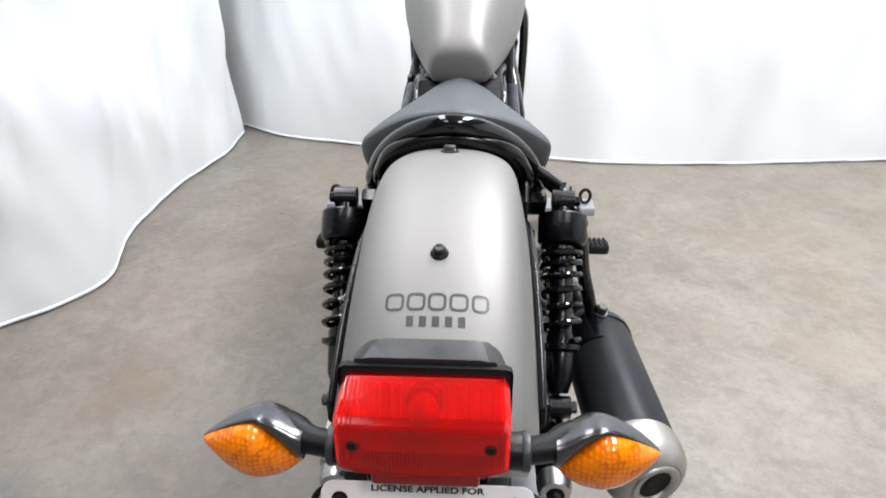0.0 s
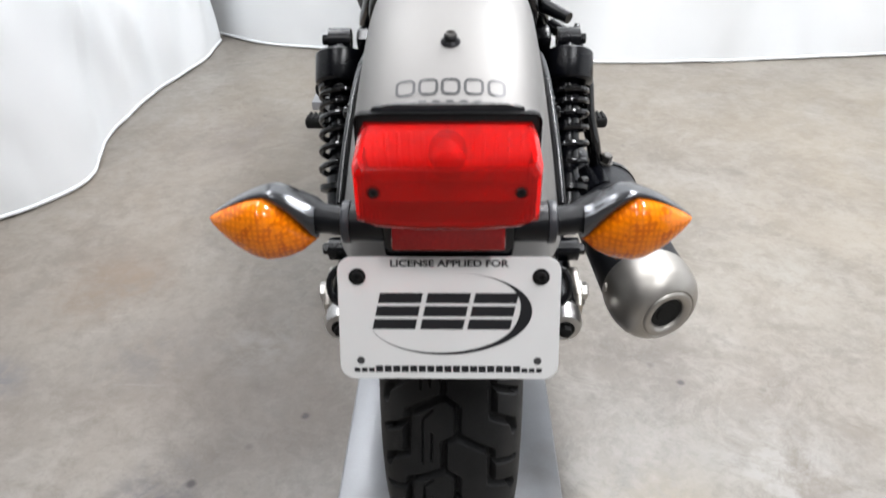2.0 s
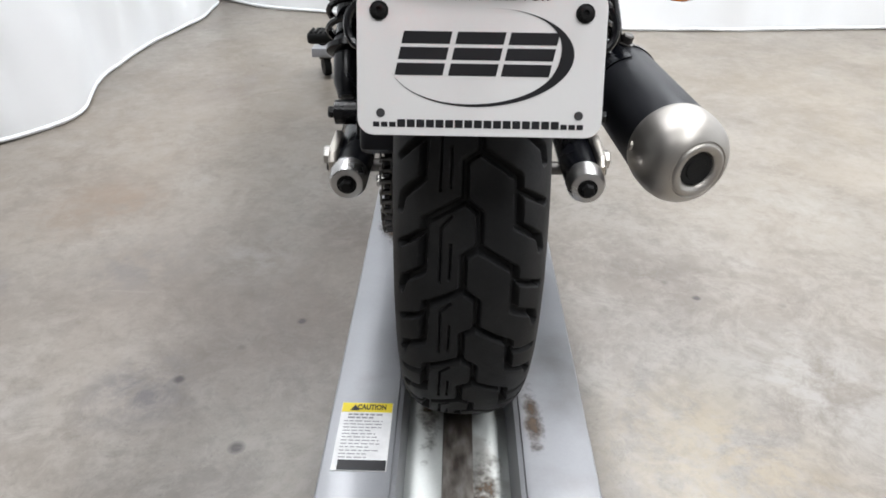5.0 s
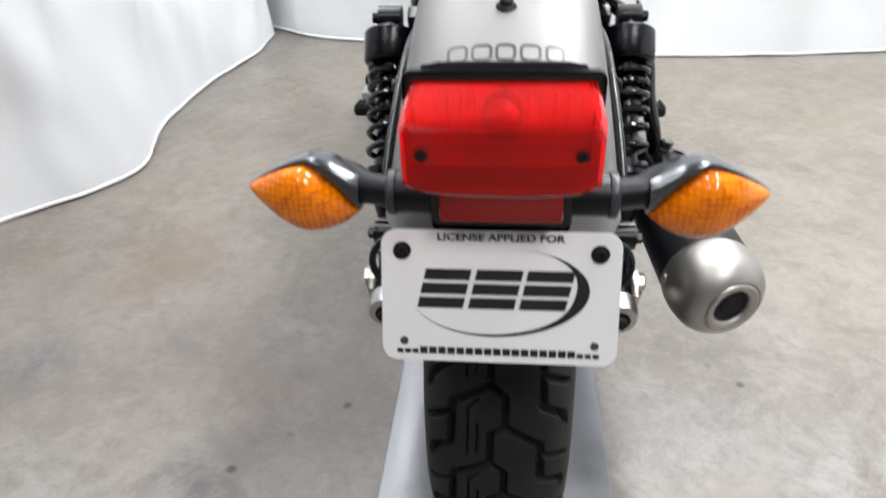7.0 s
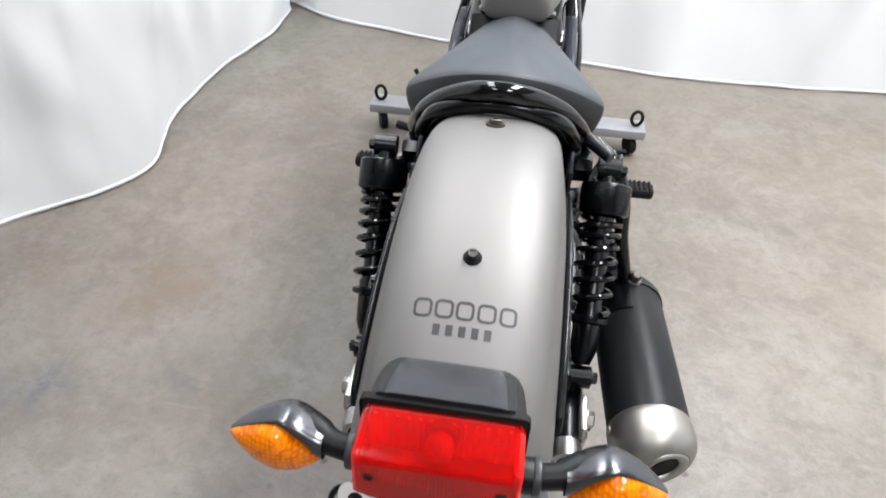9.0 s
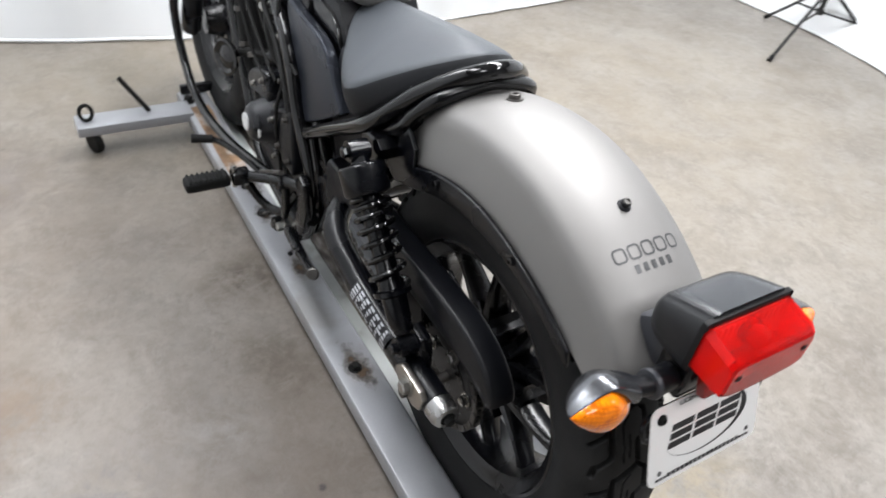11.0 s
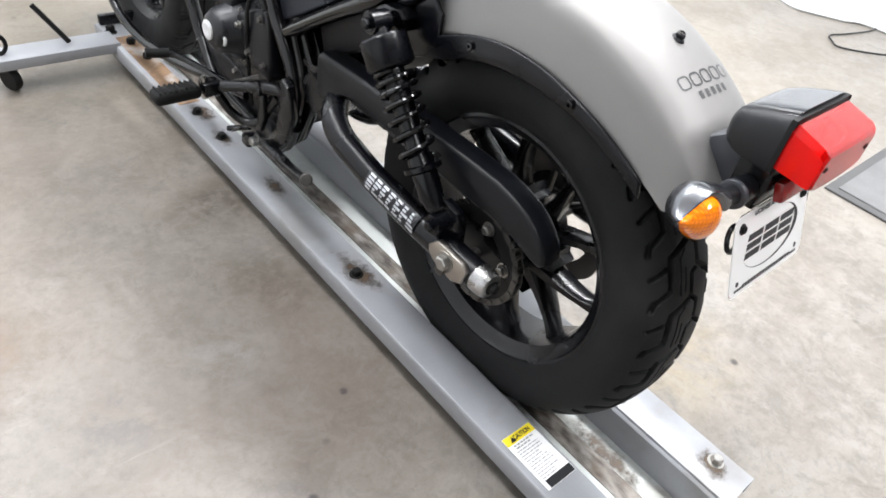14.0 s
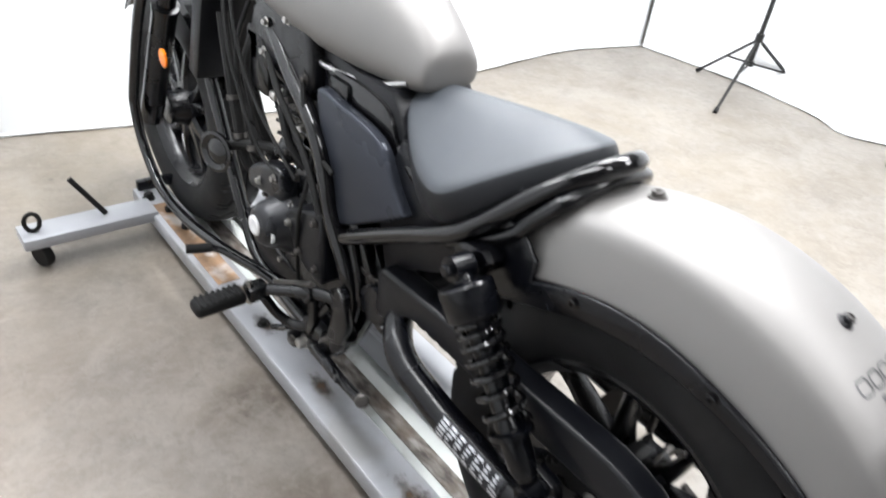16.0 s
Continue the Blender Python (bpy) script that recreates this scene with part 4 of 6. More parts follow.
# an added sheet that draws the dark band low in the lens
part("lens_dark_sheet", box((0, -0.3635, 0.7065), (0.116, 0.034, 0.003), 0.001), RED_REFLECTOR, tail, "dark red sheet added low inside the lens for its dark band")
part("lamp_bowl", bowl, LAMP_REFLECTOR, tail, "silvery reflector behind the red lens")
for sx in (-1, 1):
    part("lens_screw", bolt((sx * 0.05, -0.3850, 0.7165), (0, -1, 0), 0.0034, 0.0016), RUBBER_PART, lens)
part("lower_reflector", box((0, -0.3540, 0.6640), (0.086, 0.012, 0.024), 0.003, Euler((radians(-18), 0, 0)).to_matrix()), RED_REFLECTOR, tail, "flat dark red reflector")
neck = prism([(-0.2555, 0.684), (-0.276, 0.700), (-0.305, 0.700), (-0.316, 0.664), (-0.310, 0.642), (-0.270, 0.640), (-0.262, 0.655)], -0.047, 0.047, 0.007)
part("lamp_neck", neck, NECK_GREY, bike, "charcoal plastic neck between fender and tail lamp")
part("lamp_mount", prism([(-0.343, 0.698), (-0.300, 0.705), (-0.300, 0.645), (-0.308, 0.632), (-0.338, 0.632), (-0.345, 0.66)], -0.052, 0.052, 0.006), BLACK_SATIN, bike, "black plastic bracket under the tail lamp")

# turn signals: a leaf-shaped lens under a shell that wraps over its inner shoulder
SIGNAL_X = (0.105, 0.110, 0.118, 0.128, 0.1385, 0.146, 0.156, 0.168, 0.180, 0.187, 0.1905)
LENS_TOP = (0.6435, 0.6455, 0.6550, 0.6660, 0.6745, 0.6785, 0.6770, 0.6730, 0.6675, 0.6635, 0.6610)
LENS_LOW = (0.6430, 0.6390, 0.6325, 0.6280, 0.6260, 0.6255, 0.6280, 0.6355, 0.6470, 0.6550, 0.6600)
SHELL_TOP = (0.6690, 0.6705, 0.6750, 0.6805, 0.6835, 0.6828, 0.6800, 0.6750, 0.6685, 0.6640, 0.6615)
LEAF = np.concatenate([np.linspace(0.1055, 0.182, 20), np.array([0.186, 0.189, 0.1903])])


def leaf(sx, tops, lows, deep, face, bulge):
    """A shell of leaf-shaped sections between two edges; deep: how far it bulges from its flat face at y."""
    rings = []
    for x in LEAF:
        zt, zb = float(np.interp(x, SIGNAL_X, tops)), float(np.interp(x, SIGNAL_X, lows))
        d = deep * ((zt - zb) / 0.055) ** 0.75 + 0.001
        zc, h = (zt + zb) / 2, (zt - zb) / 2 + 0.0004
        rings.append([(sx * x, face + bulge * d * max(0.0, math.sin(a)) ** 0.75, zc + h * math.cos(a)) for a in [math.pi * q / 12 for q in range(13)]] + [(sx * x, face - bulge * 0.001, zc)])
    return loft(bmesh.new(), rings)


for sx in (-1, 1):
    stalk = part("turn_signal", tube([(sx * 0.040, -0.3225, 0.6555), (sx * 0.044, -0.3225, 0.6555), (sx * 0.0775, -0.3225, 0.6560), (sx * 0.081, -0.3225, 0.6560), (sx * 0.0815, -0.3225, 0.6562), (sx * 0.088, -0.322, 0.6570), (sx * 0.097, -0.3205, 0.6575), (sx * 0.104, -0.3185, 0.6575), (sx * 0.112, -0.314, 0.6585), (sx * 0.124, -0.309, 0.6600)],
                                     [0.0135, 0.0152, 0.0160, 0.0150, 0.0122, 0.0118, 0.0118, 0.0128, 0.0150, 0.016], 24), BLACK_PLASTIC, bike, "black rubber-mounted turn signal stalk")
    part("mount_collar", lathe([(0, 0.0150), (0.0005, 0.0172), (0.004, 0.0176), (0.0065, 0.0168), (0.0075, 0.0135)], (sx * 0.0775, -0.3225, 0.6560), (sx, 0, 0), 28), NECK_GREY, stalk, "grey plastic collar")
    part("signal_body", leaf(sx, SHELL_TOP, LENS_LOW, 0.036, -0.3225, 1), SIGNAL_SHELL, stalk, "smoked chrome leaf-shaped signal body", 60)
    part("signal_shoulder", leaf(sx, SHELL_TOP, LENS_TOP, 0.020, -0.3222, -1), SIGNAL_SHELL, stalk, "polished shoulder above the lens", 60)
    part("signal_lens", leaf(sx, LENS_TOP, LENS_LOW, 0.021, -0.3232, -1), AMBER_LENS, stalk, "ribbed amber signal lens", 60)

# dealer plate: centre, and a frame that leans back with it
PC = Vector((0, -0.3595, 0.587))
lean = math.atan2(0.0245, 0.0665)
PM = Matrix.Translation(PC) @ Matrix.Rotation(-lean, 4, "X") @ Matrix.Rotation(radians(90), 4, "X")
# in the plate's own frame x is across, y up the plate and z out of its face


def outline(w, h, r, n=6):
    out = []
    for cx, cy, a0 in ((w - r, h - r, 0), (-w + r, h - r, 90), (-w + r, -h + r, 180), (w - r, -h + r, 270)):
        for q in range(n + 1):
            a = radians(a0 + 90 * q / n)
            out.append((cx + r * math.cos(a), cy + r * math.sin(a)))
    return out


def plate_part(name, bm, material, parent, label=""):
    bm.transform(PM)
    return part(name, bm, material, parent, label)


plate = plate_part("dealer_plate", prism(outline(0.089, 0.0515, 0.012), -0.0009, 0.0009, 0.0004, "z", seg=1), PLATE_WHITE, bike, "white dealer plate with rounded corners and black print")
for x, y, r in ((-0.073, 0.0355, 0.0062), (0.073, 0.0355, 0.0062), (-0.072, -0.0355, 0.0032), (0.072, -0.0355, 0.0032)):
    if y > 0:
        plate_part("plate_bolt", bolt((x, y, 0.0009), (0, 0, 1), 0.0046, 0.004), RUBBER_PART, plate)
    else:
        plate_part("plate_hole", lathe([(0, r), (0.0004, r)], (x, y, 0.0009), (0, 0, 1), 16), DECAL, plate)
backing = prism(outline(0.074, 0.032, 0.01), -0.006, -0.0016, 0.001, "z")
backing.transform(Matrix.Translation((0, 0.016, 0)))
plate_part("plate_bracket", backing, BLACK_SATIN, bike)
for sx in (-1, 1):
    loop = [(sx * (0.084 + 0.0125 * math.cos(a)), 0.026 + 0.016 * math.sin(a), -0.004) for a in np.linspace(-2.2, 2.2, 15)]
    plate_part("bracket_ear", tube(loop, 0.003, 8), BLACK_SATIN, bike)


def flat_shape(polys, z=0.0012):
    bm = bmesh.new()
    for poly in polys:
        bm.faces.new([bm.verts.new((x, y, z)) for x, y in poly])
    return bm


def slab(x, y, w, h, slant=0.22):
    return [(x + y * slant, y), (x + w + y * slant, y), (x + w + (y + h) * slant, y + h), (x + (y + h) * slant, y + h)]


# three slanted block marks, each a stack of three bars
for x in (-0.0600, -0.0215, 0.0165):
    for y in (-0.0085, 0.0025, 0.0135):
        plate_part("block_mark", flat_shape([slab(x, y, 0.0345, 0.0085)]), INK, plate, "slanted black bar")
swoosh = []
a_s = np.linspace(-168, 88, 49)
for a, c in zip(a_s, a_s[1:]):
    quad = []
    for q, rad in ((a, 0), (c, 0), (c, 1), (a, 1)):
        wgt = math.sin((q + 168) / 256 * math.pi) ** 1.2
        peak = math.exp(-((q - 0) / 45) ** 2)
        th = 0.0012 * wgt + 0.0095 * peak * wgt + 0.0034 * math.exp(-((q + 75) / 48) ** 2)
        ca, sa = math.cos(radians(q)), math.sin(radians(q))
        ex, ey = (0.0662 - rad * th) * ca, (0.0342 - rad * th * 0.5) * sa
        quad.append((ex + 0.0005 - 0.035 * ey, ey + 0.0040 + 0.05 * ex))
    swoosh.append(quad)
plate_part("crescent_mark", flat_shape(swoosh, 0.0013), INK, plate, "thin black crescent sweeping round the blocks")
bars, x = [], -0.0775
for i in range(23):
    big = 3 <= i <= 19
    w, h = (0.0058, 0.0056) if big else (0.0047, 0.0036)
    bars.append([(x, -0.0455), (x + w, -0.0455), (x + w, -0.0455 + h), (x, -0.0455 + h)])
    x += w + 0.0012
tagged(plate_part("small_print", flat_shape(bars), INK, plate, "row of small black bars"), kind="stuff")


def lettering(body, size, material, parent, m, name, label="", width=None):
    data = bpy.data.curves.new(name, "FONT")
    data.body, data.size, data.align_x, data.align_y, data.extrude = body, size, "CENTER", "CENTER", 0.0001
    data.offset = size * 0.03
    tmp = bpy.data.objects.new(name, data)
    scene.collection.objects.link(tmp)
    me = bpy.data.meshes.new_from_object(tmp.evaluated_get(bpy.context.evaluated_depsgraph_get()))
    bpy.data.objects.remove(tmp)
    me.name = name
    if width:
        w = max(v.co.x for v in me.vertices) - min(v.co.x for v in me.vertices)
        me.transform(Matrix.Diagonal((width / w, 1, 1, 1)))
    me.transform(m)
    me.materials.clear()
    me.materials.append(material)
    ob = new(name, me)
    ob.parent = parent
    ob.matrix_parent_inverse = WORLD_OF.get(parent.name, Matrix()).inverted()
    return tagged(ob, label) if label else ob


lettering("LICENSE APPLIED FOR", 0.0075, INK, plate, PM @ Matrix.Translation((0.0, 0.0462, 0.0012)), "plate_lettering", "black capital lettering", 0.094)

# muffler on the right side
M0, M1 = Vector((0.2375, 0.235, 0.390)), Vector((0.2580, -0.040, 0.388))
MD = (M1 - M0).normalized()
ML = (M1 - M0).length
muff = part("muffler", lathe([(-0.03, 0.022), (-0.03, 0.034), (0.0, 0.05), (0.012, 0.0555), (0.02, 0.057), (ML - 0.004, 0.057), (ML, 0.056)], M0, MD, 48), MUFFLER, bike, "satin black round muffler")
part("muffler_band", lathe([(0.022, 0.0572), (0.022, 0.0592), (0.032, 0.0592), (0.032, 0.0572)], M0, MD, 48), BLACK_GLOSS, muff)
TIP = Vector((0.2745, -0.0985, 0.3835))
TD = (MD + Vector((0.30, -0.05, -0.04))).normalized()


def cap_ring(f, r, back=0.0, n=56):
    """One ring of the end cap: its centre and axis swing from the muffler's to the outlet's."""
    c = M1 * (1 - f) ** 2 + (M1 + MD * 0.034) * 2 * f * (1 - f) + TIP * f * f - TD * back
    ax = MD.lerp(TD, f).normalized()
    u = (Vector((0, 0, 1)) - ax * ax.z).normalized()
    w = ax.cross(u)
    return [c + (u * math.cos(2 * math.pi * q / n) + w * math.sin(2 * math.pi * q / n)) * r for q in range(n)]


CAP = ((0, 0.0555, 0), (0.0, 0.0572, 0), (0.02, 0.0585, 0), (0.15, 0.0590, 0), (0.32, 0.0588, 0), (0.48, 0.0578, 0), (0.62, 0.0558, 0), (0.74, 0.0525, 0), (0.84, 0.0482, 0), (0.92, 0.0432, 0), (0.965, 0.0395, 0),
       (0.985, 0.0372, 0), (0.985, 0.0358, 0.0012), (0.99, 0.0348, 0.0012), (1.0, 0.0335, -0.0008), (1.0, 0.0315, -0.0018), (1.0, 0.0275, -0.0010), (1.0, 0.0238, 0.0012), (1.0, 0.0222, 0.004), (1.0, 0.0215, 0.03))
endcap = part("muffler_end_cap", loft(bmesh.new(), [cap_ring(*q) for q in CAP], caps=False), CAP_STEEL, muff, "brushed steel domed end cap", 40)
# black plug just inside the lip, standing for the dark of the open outlet
part("outlet_dark_plug", lathe([(-0.03, 0.0218), (-0.004, 0.0216), (-0.0048, 0.014), (-0.0035, 0.013), (-0.0035, 0.0003)], TIP, TD, 24), RUBBER_PART, muff)
part("end_cap_rivet", lathe([(0, 0.006), (0.002, 0.0055), (0.003, 0.003)], M1 + MD * 0.016 + Vector((-0.0575, 0, 0.008)), (-1, 0, 0.1), 12), STEEL, muff)
hang = prism([(0.19, 0.50), (0.245, 0.53), (0.26, 0.60), (0.235, 0.66), (0.205, 0.65), (0.215, 0.60), (0.20, 0.55), (0.165, 0.505), (0.155, 0.455), (0.185, 0.45)], 0.176, 0.184, 0.002)
part("muffler_hanger", hang, BLACK_SATIN, bike)
part("hanger_tube", tube(curve([(0.15, 0.30, 0.64), (0.18, 0.26, 0.625), (0.197, 0.225, 0.59), (0.205, 0.21, 0.53), (0.218, 0.205, 0.48), (0.226, 0.21, 0.445)], 6), 0.011, 12), BLACK_GLOSS, bike)
tab = lathe([(-0.004, 0.0595), (0.06, 0.0595), (0.06, 0.0565), (-0.004, 0.0565), (-0.004, 0.0595)], M0 + MD * 0.03, MD, 48, caps=False)
bmesh.ops.delete(tab, geom=[v for v in tab.verts if (v.co - (M0 + MD * 0.05)).dot(Vector((-0.75, 0, 0.66))) < 0.038], context="VERTS")
part("muffler_tab", tab, BLACK_SATIN, muff)
part("muffler_bolt", hexbolt((0.240, 0.208, 0.450), (0.25, -0.2, 0.95), 0.009, 0.014), DARK_STEEL, muff)
part("exhaust_pipe", tube(curve([(0.06, 0.98, 0.50), (0.10, 1.03, 0.38), (0.13, 0.95, 0.25), (0.15, 0.75, 0.22), (0.17, 0.56, 0.28), (0.21, 0.42, 0.37), (0.236, 0.28, 0.392)], 8), 0.021, 16), BLACK_SATIN, bike)

# swingarm, adjusters and axle
for sx in (-1, 1):
    x = sx * 0.148
    pts = [(sx * 0.090, 0.405, 0.412), (sx * 0.116, 0.380, 0.410), (sx * 0.140, 0.347, 0.402), (x, 0.312, 0.387), (x, 0.26, 0.374), (x, 0.20, 0.363), (x, 0.08, 0.354), (x, -0.03, 0.351), (x, -0.060, 0.352)]
    arm = part("swingarm_tube", tube(curve(pts, 5), [0.0240] * 26 + [0.0245, 0.025, 0.0252, 0.0252, 0.0252, 0.025, 0.025, 0.0248] + [0.0246, 0.0243, 0.024, 0.0237, 0.0234, 0.023, 0.0228], 24), BLACK_SATIN, bike, "satin black tubular swingarm")
    part("end_collar", lathe([(0, 0.0225), (0.001, 0.0242), (0.020, 0.0236), (0.028, 0.020), (0.0295, 0.014), (0.0295, 0.0003)], (x, -0.060, 0.352), (0, -1, -0.0), 32), ALU, arm, "bare aluminium end collar")
    part("adjuster_bolt", hexbolt((x, -0.0895, 0.352), (0, -1, 0), 0.0085, 0.010), RUBBER_PART, arm)
    blk = prism([(0.030, 0.362), (0.012, 0.381), (-0.046, 0.377), (-0.056, 0.366), (-0.050, 0.340), (-0.030, 0.330), (0.016, 0.340), (0.028, 0.350)], sx * 0.164, sx * 0.176, 0.003)
    part("axle_block", blk, STEEL, arm, "bright aluminium chain adjuster plate")
    part("axle_nut", hexbolt((sx * 0.176, -0.012, 0.357), (sx, 0, 0), 0.0125, 0.012), ZINC, arm)
    if sx < 0:
        lab = bmesh.new()
        rows = []
        for q in range(8):
            yy = 0.205 - 0.135 * q / 7
            zz = float(np.interp(yy, (0.08, 0.20), (0.354, 0.363)))
            rows.append([lab.verts.new((x - 0.0282 * math.cos(a), yy, zz + 0.0282 * math.sin(a))) for a in np.linspace(-0.05, 1.15, 7)])
        for a, b in zip(rows, rows[1:]):
            for q in range(6):
                lab.faces.new((a[q], a[q + 1], b[q + 1], b[q]))
        part("warning_sticker", lab, STICKER, arm, "worn black warning sticker with silver print", 180)
        lab = bmesh.new()
        rr = random.Random(5)
        for col in range(7):
            y0 = 0.2 - col * 0.0187
            for row in range(5):
                a0 = 0.05 + row * 0.21
                w = rr.uniform(0.006, 0.0175)
                z0 = float(np.interp(y0, (0.08, 0.20), (0.354, 0.363)))
                quad = []
                for yy, a in ((y0, a0), (y0 - w, a0), (y0 - w, a0 + 0.14), (y0, a0 + 0.14)):
                    quad.append(lab.verts.new((x - 0.0286 * math.cos(a), yy, z0 + (yy - y0) * 0.117 + 0.0286 * math.sin(a))))
                lab.faces.new(quad)
        part("sticker_print", lab, SILVER_PRINT, arm, "", 180)
part("pivot_beam", tube([(-0.12, 0.45, 0.40), (0.12, 0.45, 0.40)], 0.035, 20), BLACK_SATIN, bike)
part("axle", tube([(-0.185, AY, AZ), (0.185, AY, AZ)], 0.009, 12), DARK_STEEL, bike)

# chain guard: one long moulded cover over the chain
guard = [(0.440, 0.478), (0.428, 0.492), (0.30, 0.497), (0.20, 0.498), (0.11, 0.499), (0.035, 0.500), (-0.03, 0.499), (-0.06, 0.494), (-0.09, 0.485), (-0.108, 0.475), (-0.124, 0.462), (-0.135, 0.449), (-0.143, 0.437), (-0.146, 0.424), (-0.138, 0.416),
         (-0.12, 0.418), (-0.10, 0.425), (-0.07, 0.432), (-0.03, 0.436), (0.03, 0.436), (0.12, 0.439), (0.22, 0.443), (0.335, 0.445), (0.362, 0.437), (0.385, 0.405), (0.425, 0.396), (0.440, 0.404)]
part("chain_guard", prism(guard, -0.122, -0.078, 0.007, seg=3), BLACK_PLASTIC, bike, "matte black long chain guard")

# shock absorbers
for sx in (-1, 1):
    T, B = Vector((sx * 0.166, 0.219, 0.642)), Vector((sx * 0.160, 0.030, 0.400))
    D = (B - T).normalized()
    Ln = (B - T).length
    sh = part("shock_absorber", lathe([(0.008, 0.012), (0.019, 0.015), (0.021, 0.022), (0.0225, 0.0345), (0.025, 0.0365), (0.064, 0.0365), (0.067, 0.0345), (0.069, 0.031), (0.071, 0.0175), (0.13, 0.0170), (0.20, 0.0170), (0.206, 0.0205), (Ln - 0.040, 0.0195), (Ln - 0.02, 0.013)], T, D, 40), BLACK_SATIN, bike,
              "black rear shock absorber with an open coil")
    u = D.orthogonal().normalized()
    w = D.cross(u)
    coil = []
    turns = 6.8
    for q in range(int(turns * 20) + 1):
        t = q / (turns * 20)
        a = 2 * math.pi * turns * t
        coil.append(T + D * (0.072 + (0.45 * t + 0.55 * t ** 1.7) * 0.140) + (u * math.cos(a) + w * math.sin(a)) * 0.0275)
    part("coil_spring", tube(coil, 0.0045, 8), BLACK_GLOSS, sh, "gloss black coil spring")
    part("spring_seat", lathe([(0.215, 0.02), (0.217, 0.030), (0.224, 0.030), (0.228, 0.021)], T, D, 32), BLACK_SATIN, sh)
    for nm, c in (("upper_eye", T), ("lower_eye", B)):
        eye = tube([c - Vector((0.016, 0, 0)), c + Vector((0.016, 0, 0))], 0.0165, 20)
        part(nm, eye, BLACK_SATIN, sh)
        part("mount_bolt", hexbolt(c + Vector((sx * 0.016, 0, 0)), (sx, 0, 0), 0.0085, 0.010), BLACK_SATIN, sh)
    part("shock_mount", prism([(0.195, 0.650), (0.21, 0.660), (0.24, 0.657), (0.26, 0.645), (0.26, 0.62), (0.24, 0.61), (0.205, 0.625)], sx * 0.095, sx * 0.140, 0.005), FRAME_BLACK, bike)
    part("clevis", prism([(0.002, 0.395), (0.012, 0.42), (0.045, 0.425), (0.065, 0.395), (0.07, 0.366), (0.0, 0.362)], sx * 0.126, sx * 0.146, 0.004), BLACK_SATIN, bike)

# frame: main loop round the back of the seat, side rails, down tubes
loop_half = [(0.114, 0.549, 0.478), (0.124, 0.404, 0.569), (0.131, 0.283, 0.643), (0.120, 0.237, 0.683), (0.107, 0.209, 0.713), (0.091, 0.188, 0.737), (0.074, 0.170, 0.755), (0.050, 0.151, 0.773), (0.027, 0.136, 0.785), (0, 0.130, 0.790)]
full = [(-x, y, z) for x, y, z in loop_half] + [(x, y, z) for x, y, z in loop_half[::-1][1:]]
part("seat_rail", tube(curve(full, 6), 0.0135, 20), BLACK_GLOSS, bike, "gloss black tubular rail looping behind the seat")
part("under_rail", tube(curve([(-0.110, 0.30, 0.615), (-0.108, 0.20, 0.680), (-0.100, 0.175, 0.712), (-0.075, 0.148, 0.748), (0, 0.136, 0.768), (0.075, 0.148, 0.748), (0.100, 0.175, 0.712), (0.108, 0.20, 0.680), (0.110, 0.30, 0.615)], 6), 0.011, 12), FRAME_BLACK, bike)
for sx in (-1, 1):
    part("frame_tube", tube(curve([(sx * 0.040, 1.071, 0.929), (sx * 0.075, 0.953, 0.831), (sx * 0.100, 0.789, 0.717), (sx * 0.115, 0.663, 0.642), (sx * 0.118, 0.614, 0.574), (sx * 0.118, 0.590, 0.502), (sx * 0.116, 0.537, 0.421), (sx * 0.113, 0.518, 0.350), (sx * 0.108, 0.527, 0.280)], 6), 0.0155, 16), BLACK_GLOSS, bike, "gloss black frame tube beside the engine")
    part("top_tube", tube(curve([(sx * 0.03, 1.08, 0.93), (sx * 0.05, 0.80, 0.745), (sx * 0.055, 0.58, 0.69), (sx * 0.085, 0.42, 0.66), (sx * 0.112, 0.30, 0.645)], 6), 0.013, 14), FRAME_BLACK, bike)
    part("down_tube", tube(curve([(sx * 0.05, 1.25, 0.86), (sx * 0.072, 1.20, 0.61), (sx * 0.078, 1.11, 0.44), (sx * 0.09, 0.985, 0.27)], 6), 0.0155, 14), FRAME_BLACK, bike, "black frame down tube")
    part("cradle_tube", tube(curve([(sx * 0.09, 0.98, 0.27), (sx * 0.10, 0.90, 0.215), (sx * 0.11, 0.70, 0.20), (sx * 0.12, 0.56, 0.22), (sx * 0.125, 0.50, 0.30)], 6), 0.014, 14), FRAME_BLACK, bike)
    part("engine_guard", tube(curve([(sx * 0.10, 1.16, 0.80), (sx * 0.145, 1.24, 0.76), (sx * 0.16, 1.32, 0.67), (sx * 0.162, 1.43, 0.44), (sx * 0.162, 1.445, 0.37), (sx * 0.160, 1.42, 0.28), (sx * 0.16, 1.33, 0.205), (sx * 0.16, 1.18, 0.19), (sx * 0.16, 0.98, 0.225), (sx * 0.15, 0.80, 0.265), (sx * 0.125, 0.70, 0.27)], 6), 0.0125, 14), BLACK_GLOSS, bike, "gloss black tubular engine guard")
part("tail_box", prism([(0.20, 0.745), (0.45, 0.70), (0.50, 0.58), (0.46, 0.46), (0.30, 0.55), (0.22, 0.62), (0.17, 0.70)], -0.095, 0.095, 0.01), BLACK_PLASTIC, bike)
part("under_tank_cover", prism([(0.46, 0.70), (0.50, 0.752), (0.60, 0.752), (0.72, 0.765), (0.86, 0.80), (0.86, 0.76), (0.72, 0.70), (0.60, 0.66), (0.48, 0.62)], -0.078, 0.078, 0.008), BLACK_PLASTIC, bike)
